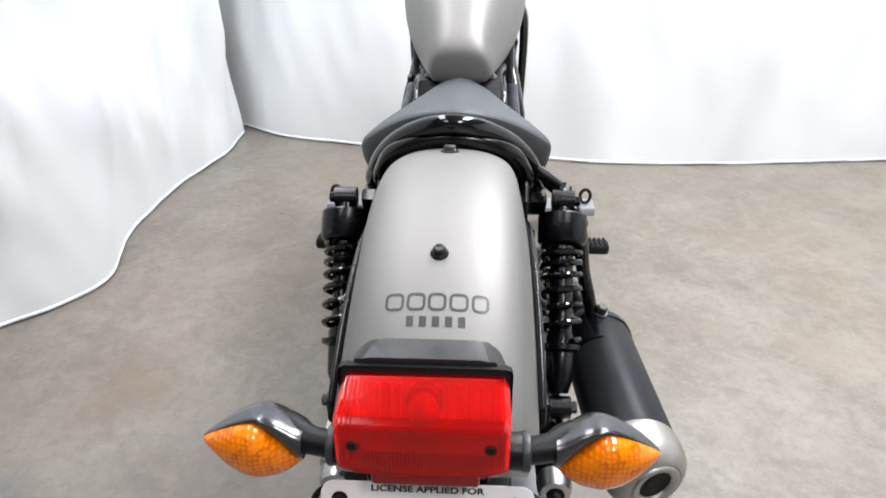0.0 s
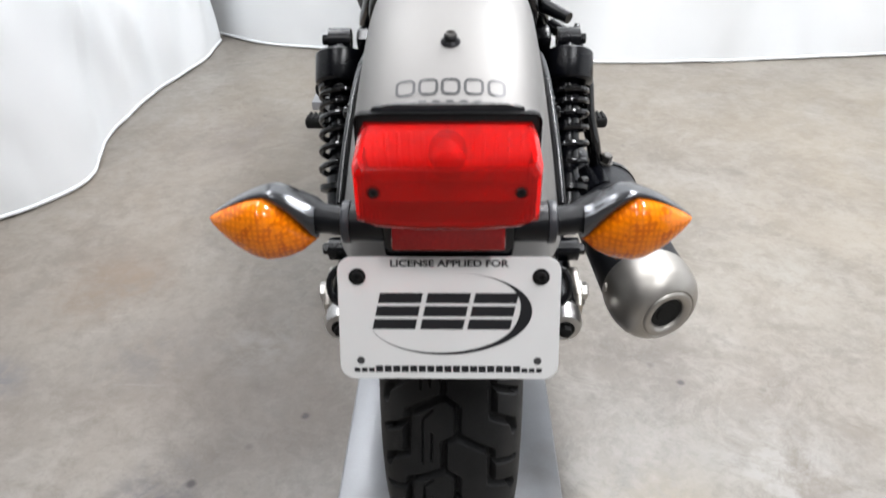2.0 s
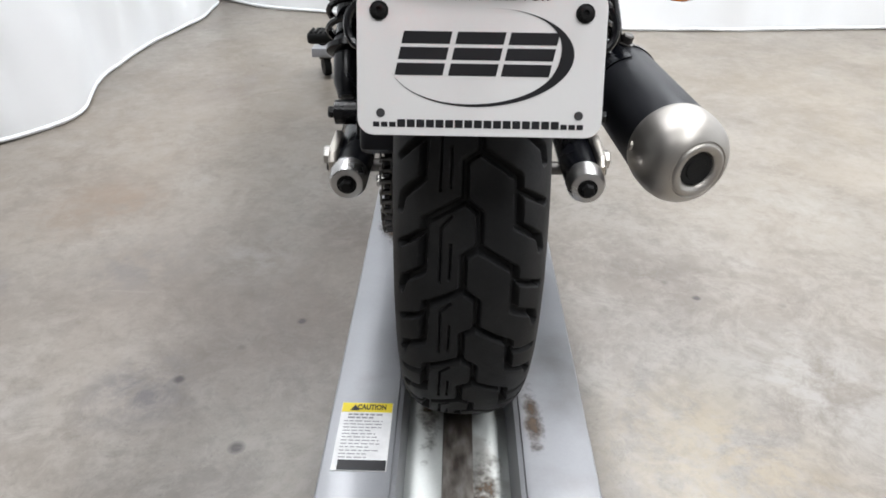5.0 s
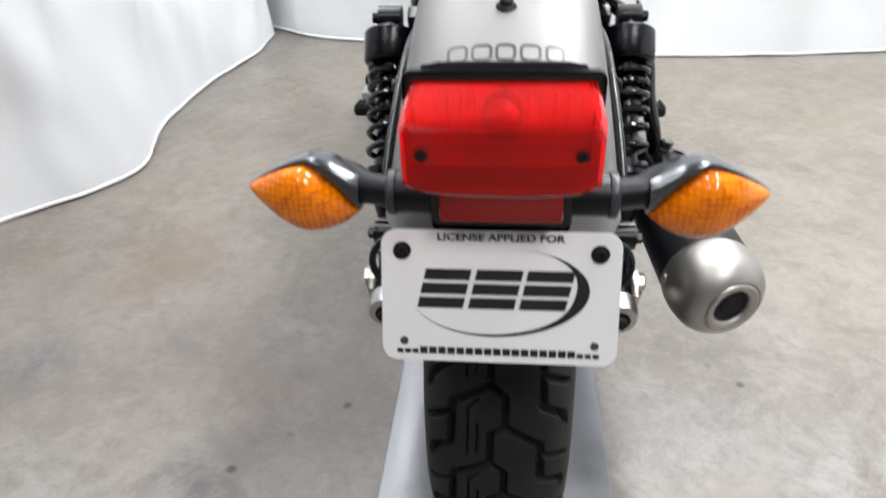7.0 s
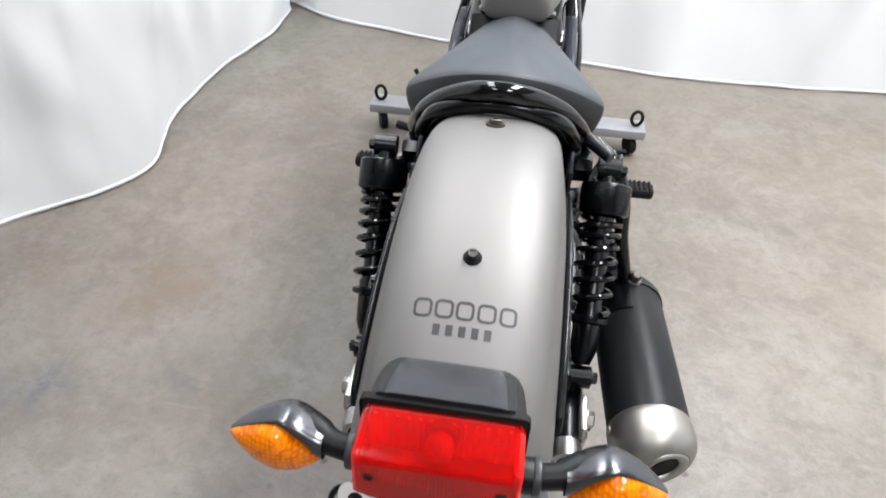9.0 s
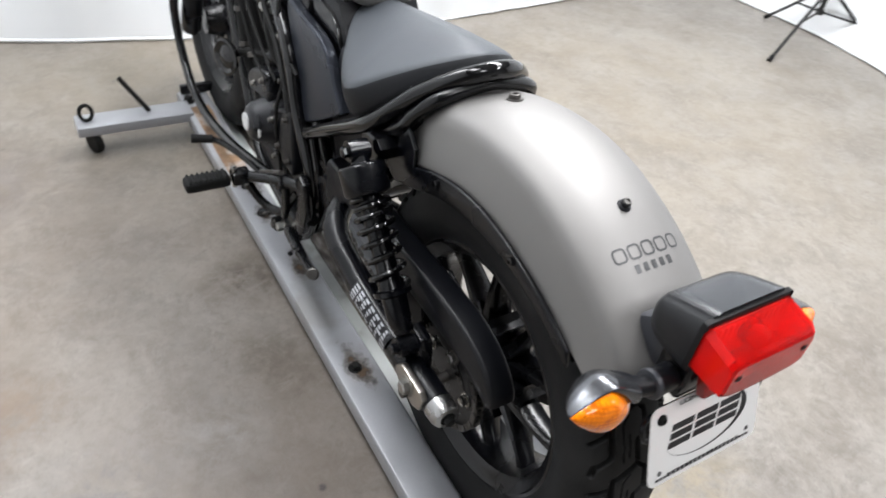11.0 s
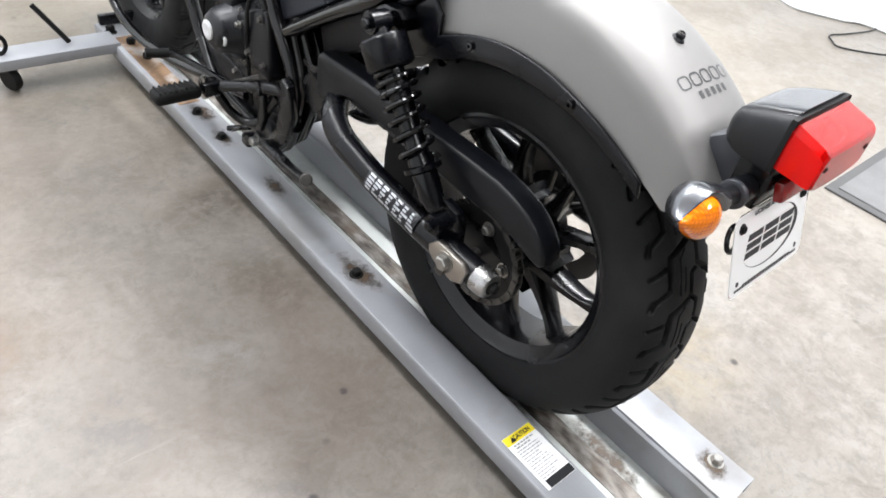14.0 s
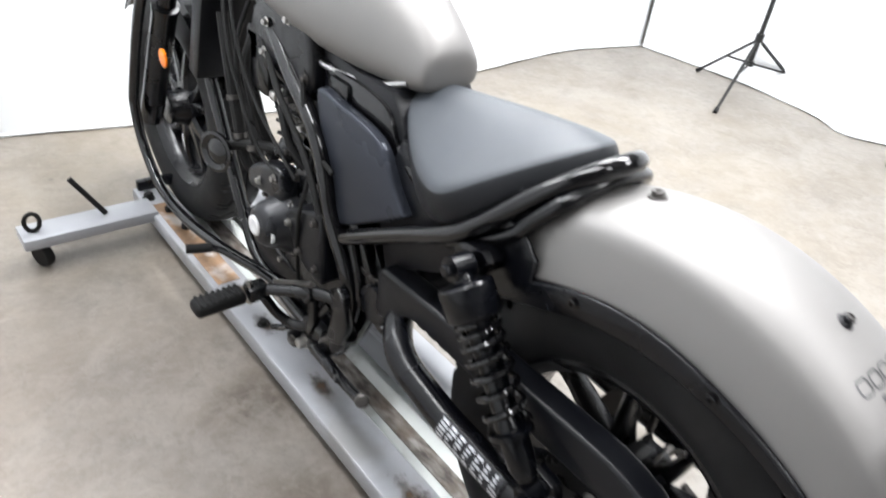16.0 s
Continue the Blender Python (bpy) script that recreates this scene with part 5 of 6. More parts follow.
part("key_lock", tube([(0.128, 0.215, 0.690), (0.160, 0.185, 0.680)], [0.010, 0.008], 14), BLACK_SATIN, bike)

# seat: a broad crowned saddle with a crease all round, pointed wings over the shocks and a nose under the tank
SEAT_CREASE = [(0, 0.170, 0.797), (0.035, 0.178, 0.791), (0.070, 0.199, 0.777), (0.100, 0.224, 0.758), (0.130, 0.256, 0.733), (0.150, 0.280, 0.713), (0.157, 0.296, 0.705), (0.152, 0.322, 0.700), (0.136, 0.362, 0.701), (0.112, 0.408, 0.708), (0.088, 0.446, 0.718), (0.064, 0.482, 0.730), (0.036, 0.510, 0.742), (0, 0.518, 0.748)]
SEAT_BASE = [(0, 0.158, 0.768), (0.035, 0.164, 0.760), (0.066, 0.182, 0.745), (0.092, 0.205, 0.724), (0.116, 0.232, 0.694), (0.130, 0.258, 0.668), (0.135, 0.284, 0.648), (0.130, 0.316, 0.632), (0.117, 0.354, 0.624), (0.098, 0.396, 0.632), (0.078, 0.432, 0.645), (0.056, 0.468, 0.660), (0.030, 0.492, 0.675), (0, 0.500, 0.680)]


def both_sides(half):
    return [Vector(p) for p in half] + [Vector((-x, y, z)) for x, y, z in half[-2:0:-1]]


def seat_mesh():
    crease, base = both_sides(SEAT_CREASE), both_sides(SEAT_BASE)

    def ridge(p):
        y = min(max(0.24 + (p.y - 0.17) * 0.68, 0.215), 0.475)
        return Vector((0, y, float(np.interp(y, (0.2, 0.3, 0.4, 0.48), (0.806, 0.789, 0.775, 0.765)))))
    rings = [[b * 0.55 + Vector((0, 0.33, 0.66)) * 0.45 for b in base], base]
    rings.append([c * 0.45 + b * 0.55 + Vector((c.x, c.y - 0.33, 0)) * 0.02 for c, b in zip(crease, base)])
    for f, up in ((0.0, 0.0), (0.12, 0.20), (0.28, 0.44), (0.5, 0.70), (0.74, 0.92), (0.96, 1.0)):
        ring = []
        for c in crease:
            r = ridge(c)
            q = c.lerp(r, f)
            q.z = c.z + (r.z - c.z) * up
            ring.append(q)
        rings.append(ring)
    bm = loft(bmesh.new(), rings)
    n_ = len(crease)
    # faces below the crease get the vinyl with shade in its colour
    for k_, f in enumerate(bm.faces):
        f.material_index = 1 if k_ < 3 * n_ else 0
    bm.faces.ensure_lookup_table()
    bm.faces[-2].material_index = 1
    return bm


seat = part("seat", seat_mesh(), SEAT, bike, "grey vinyl solo saddle with broad wings and a skirt darkened as shade", 60)
seat.data.materials.append(SEAT_SHADE)
sm = seat.modifiers.new("round", "SUBSURF")
sm.levels = sm.render_levels = 2

# fuel tank
rows = []
for y, w, zt, zb in ((0.458, 0.046, 0.806, 0.766), (0.463, 0.056, 0.822, 0.757), (0.478, 0.060, 0.840, 0.750), (0.51, 0.067, 0.865, 0.745), (0.57, 0.084, 0.90, 0.742), (0.65, 0.106, 0.94, 0.744), (0.75, 0.127, 0.972, 0.755), (0.86, 0.138, 0.992, 0.78), (0.98, 0.132, 0.994, 0.82), (1.06, 0.10, 0.985, 0.87), (1.09, 0.07, 0.97, 0.90)):
    ring = []
    for px, pz in ((-0.55, -1), (-0.86, -0.86), (-1.0, -0.45), (-0.97, 0.05), (-0.84, 0.5), (-0.62, 0.84), (-0.32, 0.98), (0, 1), (0.32, 0.98), (0.62, 0.84), (0.84, 0.5), (0.97, 0.05), (1.0, -0.45), (0.86, -0.86), (0.55, -1)):
        ring.append((px * w, y, (zt + zb) / 2 + pz * (zt - zb) / 2))
    rows.append(ring)
tank = part("fuel_tank", loft(bmesh.new(), rows), SILVER, bike, "satin silver teardrop fuel tank", 70)
sm = tank.modifiers.new("round", "SUBSURF")
sm.levels = sm.render_levels = 2

# side covers
for sx in (-1, 1):
    poly = [(0.659, 0.685), (0.649, 0.709), (0.598, 0.703), (0.535, 0.698), (0.487, 0.688), (0.456, 0.664), (0.434, 0.632), (0.41, 0.606), (0.404, 0.593), (0.45, 0.562), (0.566, 0.492), (0.587, 0.503), (0.609, 0.559), (0.64, 0.632)]
    part("side_cover", prism(ring2(poly, 3), sx * 0.090, sx * 0.112, 0.006, seg=3), COVER_GREY, bike, "graphite grey side cover panel")
    poly = [(0.679, 0.731), (0.617, 0.738), (0.549, 0.736), (0.497, 0.723), (0.469, 0.679), (0.448, 0.637), (0.392, 0.596), (0.429, 0.575), (0.565, 0.507), (0.606, 0.58), (0.648, 0.684)]
    part("side_trim", prism(ring2(poly, 3), sx * 0.062, sx * 0.086, 0.005), BLACK_GLOSS, bike, "gloss black trim above the side cover")
    part("trim_strip", tube(curve([(sx * 0.092, 0.772, 0.737), (sx * 0.080, 0.651, 0.733), (sx * 0.066, 0.554, 0.744), (sx * 0.055, 0.494, 0.764)], 5), 0.006, 8), ALU, bike)

# engine: a narrow block with its round cover low on the left and the cylinder leaning over it
eng = part("engine_case", prism(ring2([(0.50, 0.44), (0.56, 0.50), (0.66, 0.51), (0.80, 0.475), (0.875, 0.43), (0.88, 0.33), (0.80, 0.255), (0.62, 0.24), (0.52, 0.30)], 4), -0.095, 0.11, 0.015, seg=3), CAST_BLACK, bike, "black cast engine case")
cyl = part("cylinder", box((0, 0.762, 0.60), (0.165, 0.150, 0.20), 0.012, Euler((radians(-8), 0, 0)).to_matrix()), CAST_BLACK, eng, "black finned cylinder")
for q in range(6):
    part("cooling_rib", box((-0.002, 0.752 + q * 0.0042, 0.535 + q * 0.024), (0.178, 0.160, 0.006), 0.002, Euler((radians(-8), 0, 0)).to_matrix(), seg=1), CAST_BLACK, cyl)
part("cylinder_head", prism(ring2([(0.69, 0.68), (0.70, 0.775), (0.76, 0.81), (0.88, 0.79), (0.91, 0.72), (0.875, 0.665), (0.75, 0.665)], 3), -0.105, 0.105, 0.012, seg=3), CAST_BLACK, eng)
stator = part("stator_cover", lathe([(0, 0.066), (0.018, 0.066), (0.026, 0.062), (0.036, 0.052), (0.060, 0.045), (0.072, 0.036), (0.076, 0.028), (0.076, 0.0003)], (-0.094, 0.765, 0.392), (-1, 0.04, 0.03), 48), ENGINE_SATIN, eng, "black conical crankcase cover")
for c, x, r in (((0.771, 0.396), -0.1705, 0.0205), ((0.735, 0.388), -0.155, 0.0145)):
    part("cover_cap", lathe([(0, r), (0.0035, r), (0.005, r * 0.88), (0.0052, r * 0.5), (0.0047, r * 0.45), (0.0047, 0.0003)], (x, *c), (-1, 0.02, 0.02), 28), LAMP_REFLECTOR, stator, "bright round cap")
for q in range(9):
    p = (0.765 + 0.060 * math.cos(q * 0.7), 0.392 + 0.060 * math.sin(q * 0.7))
    part("case_bolt", hexbolt((-0.112, *p), (-1, 0, 0), 0.0055, 0.009), ZINC if q % 3 == 0 else DARK_STEEL, stator)
part("starter_cover", prism(ring2([(0.748, 0.445), (0.752, 0.492), (0.775, 0.508), (0.845, 0.485), (0.885, 0.455), (0.882, 0.42), (0.82, 0.43)], 3), -0.128, -0.085, 0.010, seg=3), ENGINE_SATIN, eng, "black cast starter cover")
part("starter_motor", lathe([(0, 0.02), (0.004, 0.026), (0.07, 0.026), (0.075, 0.02), (0.09, 0.009), (0.095, 0.0003)], (-0.02, 0.80, 0.525), (-1, 0, 0), 28), CAST_BLACK, eng)
part("sprocket_cover", prism([(0.722, 0.441), (0.706, 0.457), (0.616, 0.499), (0.595, 0.494), (0.582, 0.367), (0.595, 0.352), (0.648, 0.357), (0.690, 0.381)], -0.134, -0.08, 0.008, seg=3), BLACK_PLASTIC, eng, "matte black front sprocket cover")
part("frame_plate", prism([(0.592, 0.532), (0.540, 0.527), (0.478, 0.439), (0.468, 0.361), (0.525, 0.243), (0.587, 0.186), (0.623, 0.196), (0.566, 0.294), (0.540, 0.377), (0.566, 0.460)], -0.106, -0.08, 0.006), FRAME_BLACK, bike, "black pressed frame plate")
part("frame_rib", tube(curve([(-0.112, 0.532, 0.482), (-0.112, 0.499, 0.397), (-0.112, 0.511, 0.317), (-0.112, 0.556, 0.230)], 6), 0.008, 10), BLACK_GLOSS, bike)
part("intake_boot", lathe([(0, 0.024), (0.03, 0.024), (0.034, 0.028), (0.05, 0.028), (0.054, 0.024), (0.10, 0.026)], (-0.045, 0.70, 0.735), (0, -1, -0.2), 24), RUBBER_PART, eng)
part("thermostat_box", box((-0.055, 0.885, 0.675), (0.10, 0.085, 0.125), 0.012), CAST_BLACK, eng)
part("throttle_body", box((-0.055, 0.625, 0.70), (0.08, 0.06, 0.06), 0.010), CAST_BLACK, eng)
for name, r, pts in (("coolant_hose", 0.012, [(-0.10, 1.035, 0.72), (-0.105, 1.005, 0.635), (-0.105, 0.975, 0.53), (-0.10, 0.945, 0.435), (-0.07, 0.91, 0.40)]),
                     ("radiator_hose", 0.0105, [(-0.105, 1.075, 0.43), (-0.115, 1.02, 0.442), (-0.108, 0.95, 0.475), (-0.095, 0.88, 0.50), (-0.08, 0.82, 0.51)]),
                     ("breather_hose", 0.008, [(-0.085, 0.79, 0.66), (-0.115, 0.765, 0.63), (-0.118, 0.735, 0.575), (-0.105, 0.70, 0.535)]),
                     ("wiring_loom", 0.006, [(-0.10, 0.86, 0.72), (-0.118, 0.78, 0.66), (-0.122, 0.70, 0.60), (-0.13, 0.64, 0.555), (-0.135, 0.60, 0.50)]),
                     ("throttle_cable", 0.0035, [(-0.06, 1.06, 0.88), (-0.115, 0.96, 0.74), (-0.126, 0.86, 0.62), (-0.128, 0.74, 0.545), (-0.126, 0.70, 0.52)]),
                     ("clutch_cable", 0.0035, [(-0.07, 1.1, 0.85), (-0.118, 0.98, 0.68), (-0.124, 0.88, 0.55), (-0.12, 0.83, 0.50), (-0.13, 0.74, 0.505)]),
                     ("fuel_pipe", 0.0045, [(-0.09, 0.72, 0.74), (-0.118, 0.69, 0.68), (-0.124, 0.64, 0.61), (-0.122, 0.585, 0.585)]),
                     ("thermostat_hose", 0.013, [(-0.085, 0.905, 0.74), (-0.105, 0.918, 0.66), (-0.10, 0.905, 0.59), (-0.085, 0.895, 0.52), (-0.07, 0.87, 0.47)]),
                     ("vent_pipe", 0.005, [(-0.06, 0.96, 0.80), (-0.11, 0.955, 0.68), (-0.112, 0.925, 0.56), (-0.105, 0.90, 0.49)]),
                     ("drain_pipe", 0.004, [(-0.11, 0.66, 0.60), (-0.128, 0.655, 0.53), (-0.14, 0.66, 0.47), (-0.13, 0.68, 0.36), (-0.12, 0.69, 0.25)])):
    part(name, tube(curve(pts, 6), r, 10), RUBBER_PART, eng)
for y, z in ((0.985, 0.565), (0.962, 0.49), (0.90, 0.49), (0.772, 0.64), (0.715, 0.61)):
    part("hose_clip", lathe([(-0.005, 0.0125), (-0.005, 0.0145), (0.005, 0.0145), (0.005, 0.0125)], (-0.106, y, z), (0, 0.3, 1), 16), ZINC if z > 0.6 else DARK_STEEL, eng)
rr = random.Random(11)
for y, z, x in ((0.60, 0.515, -0.10), (0.655, 0.52, -0.10), (0.735, 0.50, -0.10), (0.83, 0.455, -0.13), (0.77, 0.488, -0.13), (0.865, 0.40, -0.098), (0.86, 0.33, -0.098), (0.80, 0.275, -0.098), (0.66, 0.27, -0.098), (0.70, 0.705, -0.108), (0.76, 0.785, -0.108), (0.835, 0.76, -0.108), (0.845, 0.705, -0.108),
                (0.705, 0.53, -0.092), (0.785, 0.53, -0.092), (0.79, 0.645, -0.10), (0.70, 0.645, -0.092), (0.613, 0.477, -0.135), (0.666, 0.387, -0.135), (0.607, 0.382, -0.135), (0.703, 0.430, -0.135)):
    part("engine_bolt", hexbolt((x, y, z), (-1, 0, 0), 0.006, 0.009), ZINC if rr.random() < 0.55 else DARK_STEEL, eng)
for x, y, z, sx_, sy, sz in ((-0.070, 0.655, 0.575, 0.05, 0.05, 0.05), (-0.068, 0.705, 0.66, 0.03, 0.035, 0.06), (-0.065, 0.60, 0.63, 0.05, 0.04, 0.06), (-0.070, 0.625, 0.655, 0.03, 0.03, 0.03), (-0.105, 0.80, 0.638, 0.03, 0.022, 0.018), (-0.070, 0.57, 0.56, 0.05, 0.035, 0.05), (-0.09, 0.90, 0.70, 0.03, 0.05, 0.06), (-0.070, 0.735, 0.56, 0.025, 0.03, 0.045)):
    part("engine_bracket", box((x, y, z), (sx_, sy, sz), 0.006), ZINC if sz < 0.02 else CAST_BLACK, eng)
part("horn", lathe([(0, 0.02), (0.01, 0.036), (0.02, 0.044), (0.026, 0.044), (0.028, 0.038), (0.022, 0.028), (0.03, 0.012), (0.03, 0.0003)], (-0.125, 1.0, 0.445), (-1, -0.35, 0.1), 32), BLACK_GLOSS, bike, "round black horn")
part("radiator", box((0, 1.125, 0.68), (0.24, 0.045, 0.27), 0.008, Euler((radians(16), 0, 0)).to_matrix()), BLACK_PLASTIC, bike, "black radiator behind the front wheel")
part("skid_cover", prism(ring2([(0.595, 0.245), (0.64, 0.205), (0.86, 0.20), (0.96, 0.30), (0.93, 0.30), (0.64, 0.26)], 2), -0.10, 0.10, 0.006), BLACK_PLASTIC, bike)

# rider pegs, levers, side stand
for sx in (-1, 1):
    br = part("peg_bracket", tube(curve([(sx * 0.13, 0.515, 0.365), (sx * 0.145, 0.560, 0.358), (sx * 0.170, 0.605, 0.346), (sx * 0.20, 0.650, 0.332), (sx * 0.215, 0.680, 0.322)], 5), 0.0115, 14), CAST_BLACK, bike, "black cast foot peg hanger")
    part("peg_stay", tube(curve([(sx * 0.138, 0.545, 0.345), (sx * 0.143, 0.575, 0.305), (sx * 0.152, 0.600, 0.262), (sx * 0.168, 0.630, 0.252), (sx * 0.188, 0.652, 0.270), (sx * 0.206, 0.668, 0.305)], 5), 0.0095, 12), CAST_BLACK, br)
    part("hanger_boss", lathe([(-0.012, 0.016), (0.010, 0.016), (0.012, 0.012), (0.012, 0.008), (0.004, 0.007), (0.004, 0.0003)], (sx * 0.158, 0.585, 0.350), (sx, 0, 0.2), 20), CAST_BLACK, br)
    part("hanger_web", prism([(0.59, 0.345), (0.572, 0.345), (0.567, 0.29), (0.585, 0.25), (0.603, 0.25), (0.592, 0.29)], sx * 0.146, sx * 0.160, 0.004), CAST_BLACK, br)
    part("hanger_foot", prism([(0.52, 0.40), (0.50, 0.39), (0.485, 0.33), (0.505, 0.265), (0.54, 0.225), (0.575, 0.215), (0.575, 0.24), (0.545, 0.28), (0.535, 0.33), (0.545, 0.38)], sx * 0.128, sx * 0.146, 0.005), CAST_BLACK, br)
    part("return_spring", tube([(sx * (0.172 + 0.004 * math.cos(q * 1.3)), 0.655 + q * 0.0006, 0.222 + 0.004 * math.sin(q * 1.3) - q * 0.0004) for q in range(50)], 0.0012, 5), DARK_STEEL, br)
    part("peg_joint", box((sx * 0.222, 0.668, 0.327), (0.04, 0.034, 0.03), 0.006), CAST_BLACK, br)
    part("peg_pin", tube([(sx * 0.235, 0.668, 0.305), (sx * 0.235, 0.668, 0.352)], 0.007, 10), ZINC, br)
    peg = part("foot_peg", box((sx * 0.292, 0.672, 0.326), (0.094, 0.04, 0.026), 0.009, seg=3), RUBBER_PART, br, "black rubber foot peg with raised ribs")
    for q in range(8):
        part("peg_rib", box((sx * (0.255 + q * 0.0105), 0.672, 0.3395), (0.0055, 0.034, 0.005), 0.0015, seg=1), RUBBER_PART, peg)
part("gear_lever", tube(curve([(-0.165, 0.70, 0.30), (-0.185, 0.76, 0.31), (-0.215, 0.82, 0.32), (-0.235, 0.838, 0.325)], 5), 0.007, 10), FRAME_BLACK, bike)
part("lever_rubber", tube([(-0.232, 0.838, 0.325), (-0.278, 0.85, 0.328)], 0.010, 14), RUBBER_PART, bike, "ribbed black shift lever rubber")
part("gear_rod", tube([(-0.165, 0.71, 0.30), (-0.168, 0.56, 0.39)], 0.0055, 8), DARK_STEEL, bike)
part("brake_pedal", tube(curve([(0.17, 0.66, 0.27), (0.21, 0.76, 0.29), (0.25, 0.84, 0.31), (0.29, 0.85, 0.315)], 5), 0.009, 10), FRAME_BLACK, bike)
ss = part("side_stand", tube(curve([(-0.128, 0.63, 0.195), (-0.15, 0.56, 0.222), (-0.158, 0.47, 0.232), (-0.163, 0.40, 0.243)], 5), [0.013] * 5 + [0.0115] * 5 + [0.010] * 6, 14), CAST_BLACK, bike, "black folded side stand")
part("stand_foot", lathe([(0, 0.0125), (0.004, 0.013), (0.007, 0.010)], (-0.165, 0.395, 0.25), (-0.5, -0.6, 0.4), 20), DARK_STEEL, ss)
part("stand_pivot", hexbolt((-0.145, 0.62, 0.205), (-1, 0, 0), 0.011, 0.018), ZINC, ss)
part("stand_tang", tube([(-0.155, 0.50, 0.232), (-0.205, 0.415, 0.30)], 0.005, 8), CAST_BLACK, ss)
part("pivot_nut", hexbolt((-0.158, 0.640, 0.198), (-1, 0, 0), 0.008, 0.010), DARK_STEEL, ss)
part("stand_switch", box((-0.145, 0.655, 0.188), (0.03, 0.03, 0.026), 0.006), BLACK_PLASTIC, ss)
part("stop_peg", tube([(-0.15, 0.645, 0.225), (-0.178, 0.690, 0.205)], 0.006, 10), BLACK_SATIN, ss)
part("stand_bracket", box((-0.125, 0.60, 0.225), (0.03, 0.09, 0.05), 0.008), CAST_BLACK, bike)

# front wheel, fork and reflectors
front_wheel = part("front_wheel", rim_mesh(FY, FZ, 0.048), WHEEL_BLACK, bike, "black cast front wheel")
FP = [(x * 0.88, r) for x, r in REAR_PROFILE]
PF = 2 * math.pi * 0.3215 / 24
kf = PF / 100
FG = [([(0, 0), (100 * kf, 0)], 0.7), ([(10 * kf, 12 * mm), (30 * kf, 30 * mm), (60 * kf, 34 * mm), (70 * kf, 58 * mm)], 1.0), ([(60 * kf, -12 * mm), (80 * kf, -30 * mm), (110 * kf, -34 * mm), (120 * kf, -58 * mm)], 1.0),
      ([(80 * kf, 36 * mm), (100 * kf, 58 * mm)], 0.9), ([(30 * kf, -36 * mm), (50 * kf, -58 * mm)], 0.9)]
co, fc = wheel_grid(FP, FY, FZ, PF, 24, FG, 720, 80, 0.0065, 0.062, 0.0030)
sheet_part("tyre", co, fc, RUBBER, front_wheel, "black rubber front tyre with chunky tread")
for i in range(5):
    for off in (-11, 11):
        part("spoke", spoke_mesh(FY, FZ, 72 * i + 8 + off * 0.8, 72 * i + 8 + off * 1.9), WHEEL_BLACK, front_wheel)
for sx in (-1, 1):
    a, b = Vector((sx * 0.112, FY, FZ)), Vector((sx * 0.112, 1.125, 1.0))
    d = (b - a).normalized()
    leg = part("fork_leg", lathe([(-0.03, 0.02), (-0.025, 0.028), (0.03, 0.03), (0.08, 0.0285), (0.34, 0.0285), (0.35, 0.031), (0.36, 0.031), (0.362, 0.0215), (0.72, 0.0215)], a, d, 28), BLACK_SATIN, bike, "satin black fork leg")
    part("fork_reflector", lathe([(0, 0.021), (0.004, 0.021), (0.006, 0.016), (0.006, 0.0003)], Vector((sx * 0.141, 1.264, 0.556)), (sx, 0, 0), 24), AMBER_LENS, leg, "small oval amber reflector")
part("front_fender", loft(bmesh.new(), [[(x, *polar(a, r, FY, FZ)) for x, r in ((-0.07, 0.325), (-0.06, 0.337), (-0.03, 0.344), (0.03, 0.344), (0.06, 0.337), (0.07, 0.325), (0.067, 0.323), (0.057, 0.334), (0.028, 0.341), (-0.028, 0.341), (-0.057, 0.334), (-0.067, 0.323))] for a in range(35, 152, 6)]), BLACK_GLOSS, bike, "short black front fender")
part("triple_clamp", box((0, 1.135, 0.93), (0.27, 0.07, 0.035), 0.01, Euler((radians(28), 0, 0)).to_matrix()), BLACK_SATIN, bike)
part("steering_head", tube([(0, 1.15, 0.80), (0, 1.06, 0.97)], 0.032, 24), FRAME_BLACK, bike)

# ---- the wheeled dolly under the motorcycle ----
dolly = empty("motorcycle_dolly", (0, 0.5, 0.0))
tagged(dolly, "grey painted steel motorcycle dolly with worn rusty wheel channel", "dolly")
DZ = 0.088
D0, D1 = -0.50, 1.54
for sx in (-1, 1):
    sec = [(0.1635, 0.054), (0.1642, 0.057), (0.1640, 0.080), (0.1632, 0.0845), (0.1615, 0.0872), (0.1590, DZ), (0.084, DZ), (0.079, DZ - 0.002), (0.0765, DZ - 0.008), (0.071, 0.016), (0.067, 0.016), (0.0725, DZ - 0.010), (0.077, DZ - 0.006), (0.083, DZ - 0.005), (0.154, DZ - 0.005), (0.1585, 0.080), (0.1615, 0.048), (0.1615, 0.044)]
    bm = loft(bmesh.new(), [[(sx * a - 0.0045, y, b) for a, b in sec] for y in (D0, D1)])
    rail = part("side_rail", bm, DOLLY, dolly, "folded grey steel side rail", 25)
    for y in ((0.26, 0.83, 0.96) if sx < 0 else (-0.44, 0.26, 0.83)):
        part("rail_bolt", hexbolt((sx * 0.128, y, DZ), (0, 0, 1), 0.010, 0.013), RUBBER_PART if sx < 0 else ZINC, rail)
part("wheel_channel", box((-0.0045, (D0 + D1) / 2, 0.0165), (0.140, D1 - D0, 0.005), 0.001), CHANNEL, dolly, "worn grey wheel channel")
part("wear_strip", box((-0.004, (D0 + D1) / 2, 0.0197), (0.040, D1 - D0 - 0.02, 0.0028), 0.0008, seg=1), SCRAPED, dolly, "scraped rusty strip along the channel")
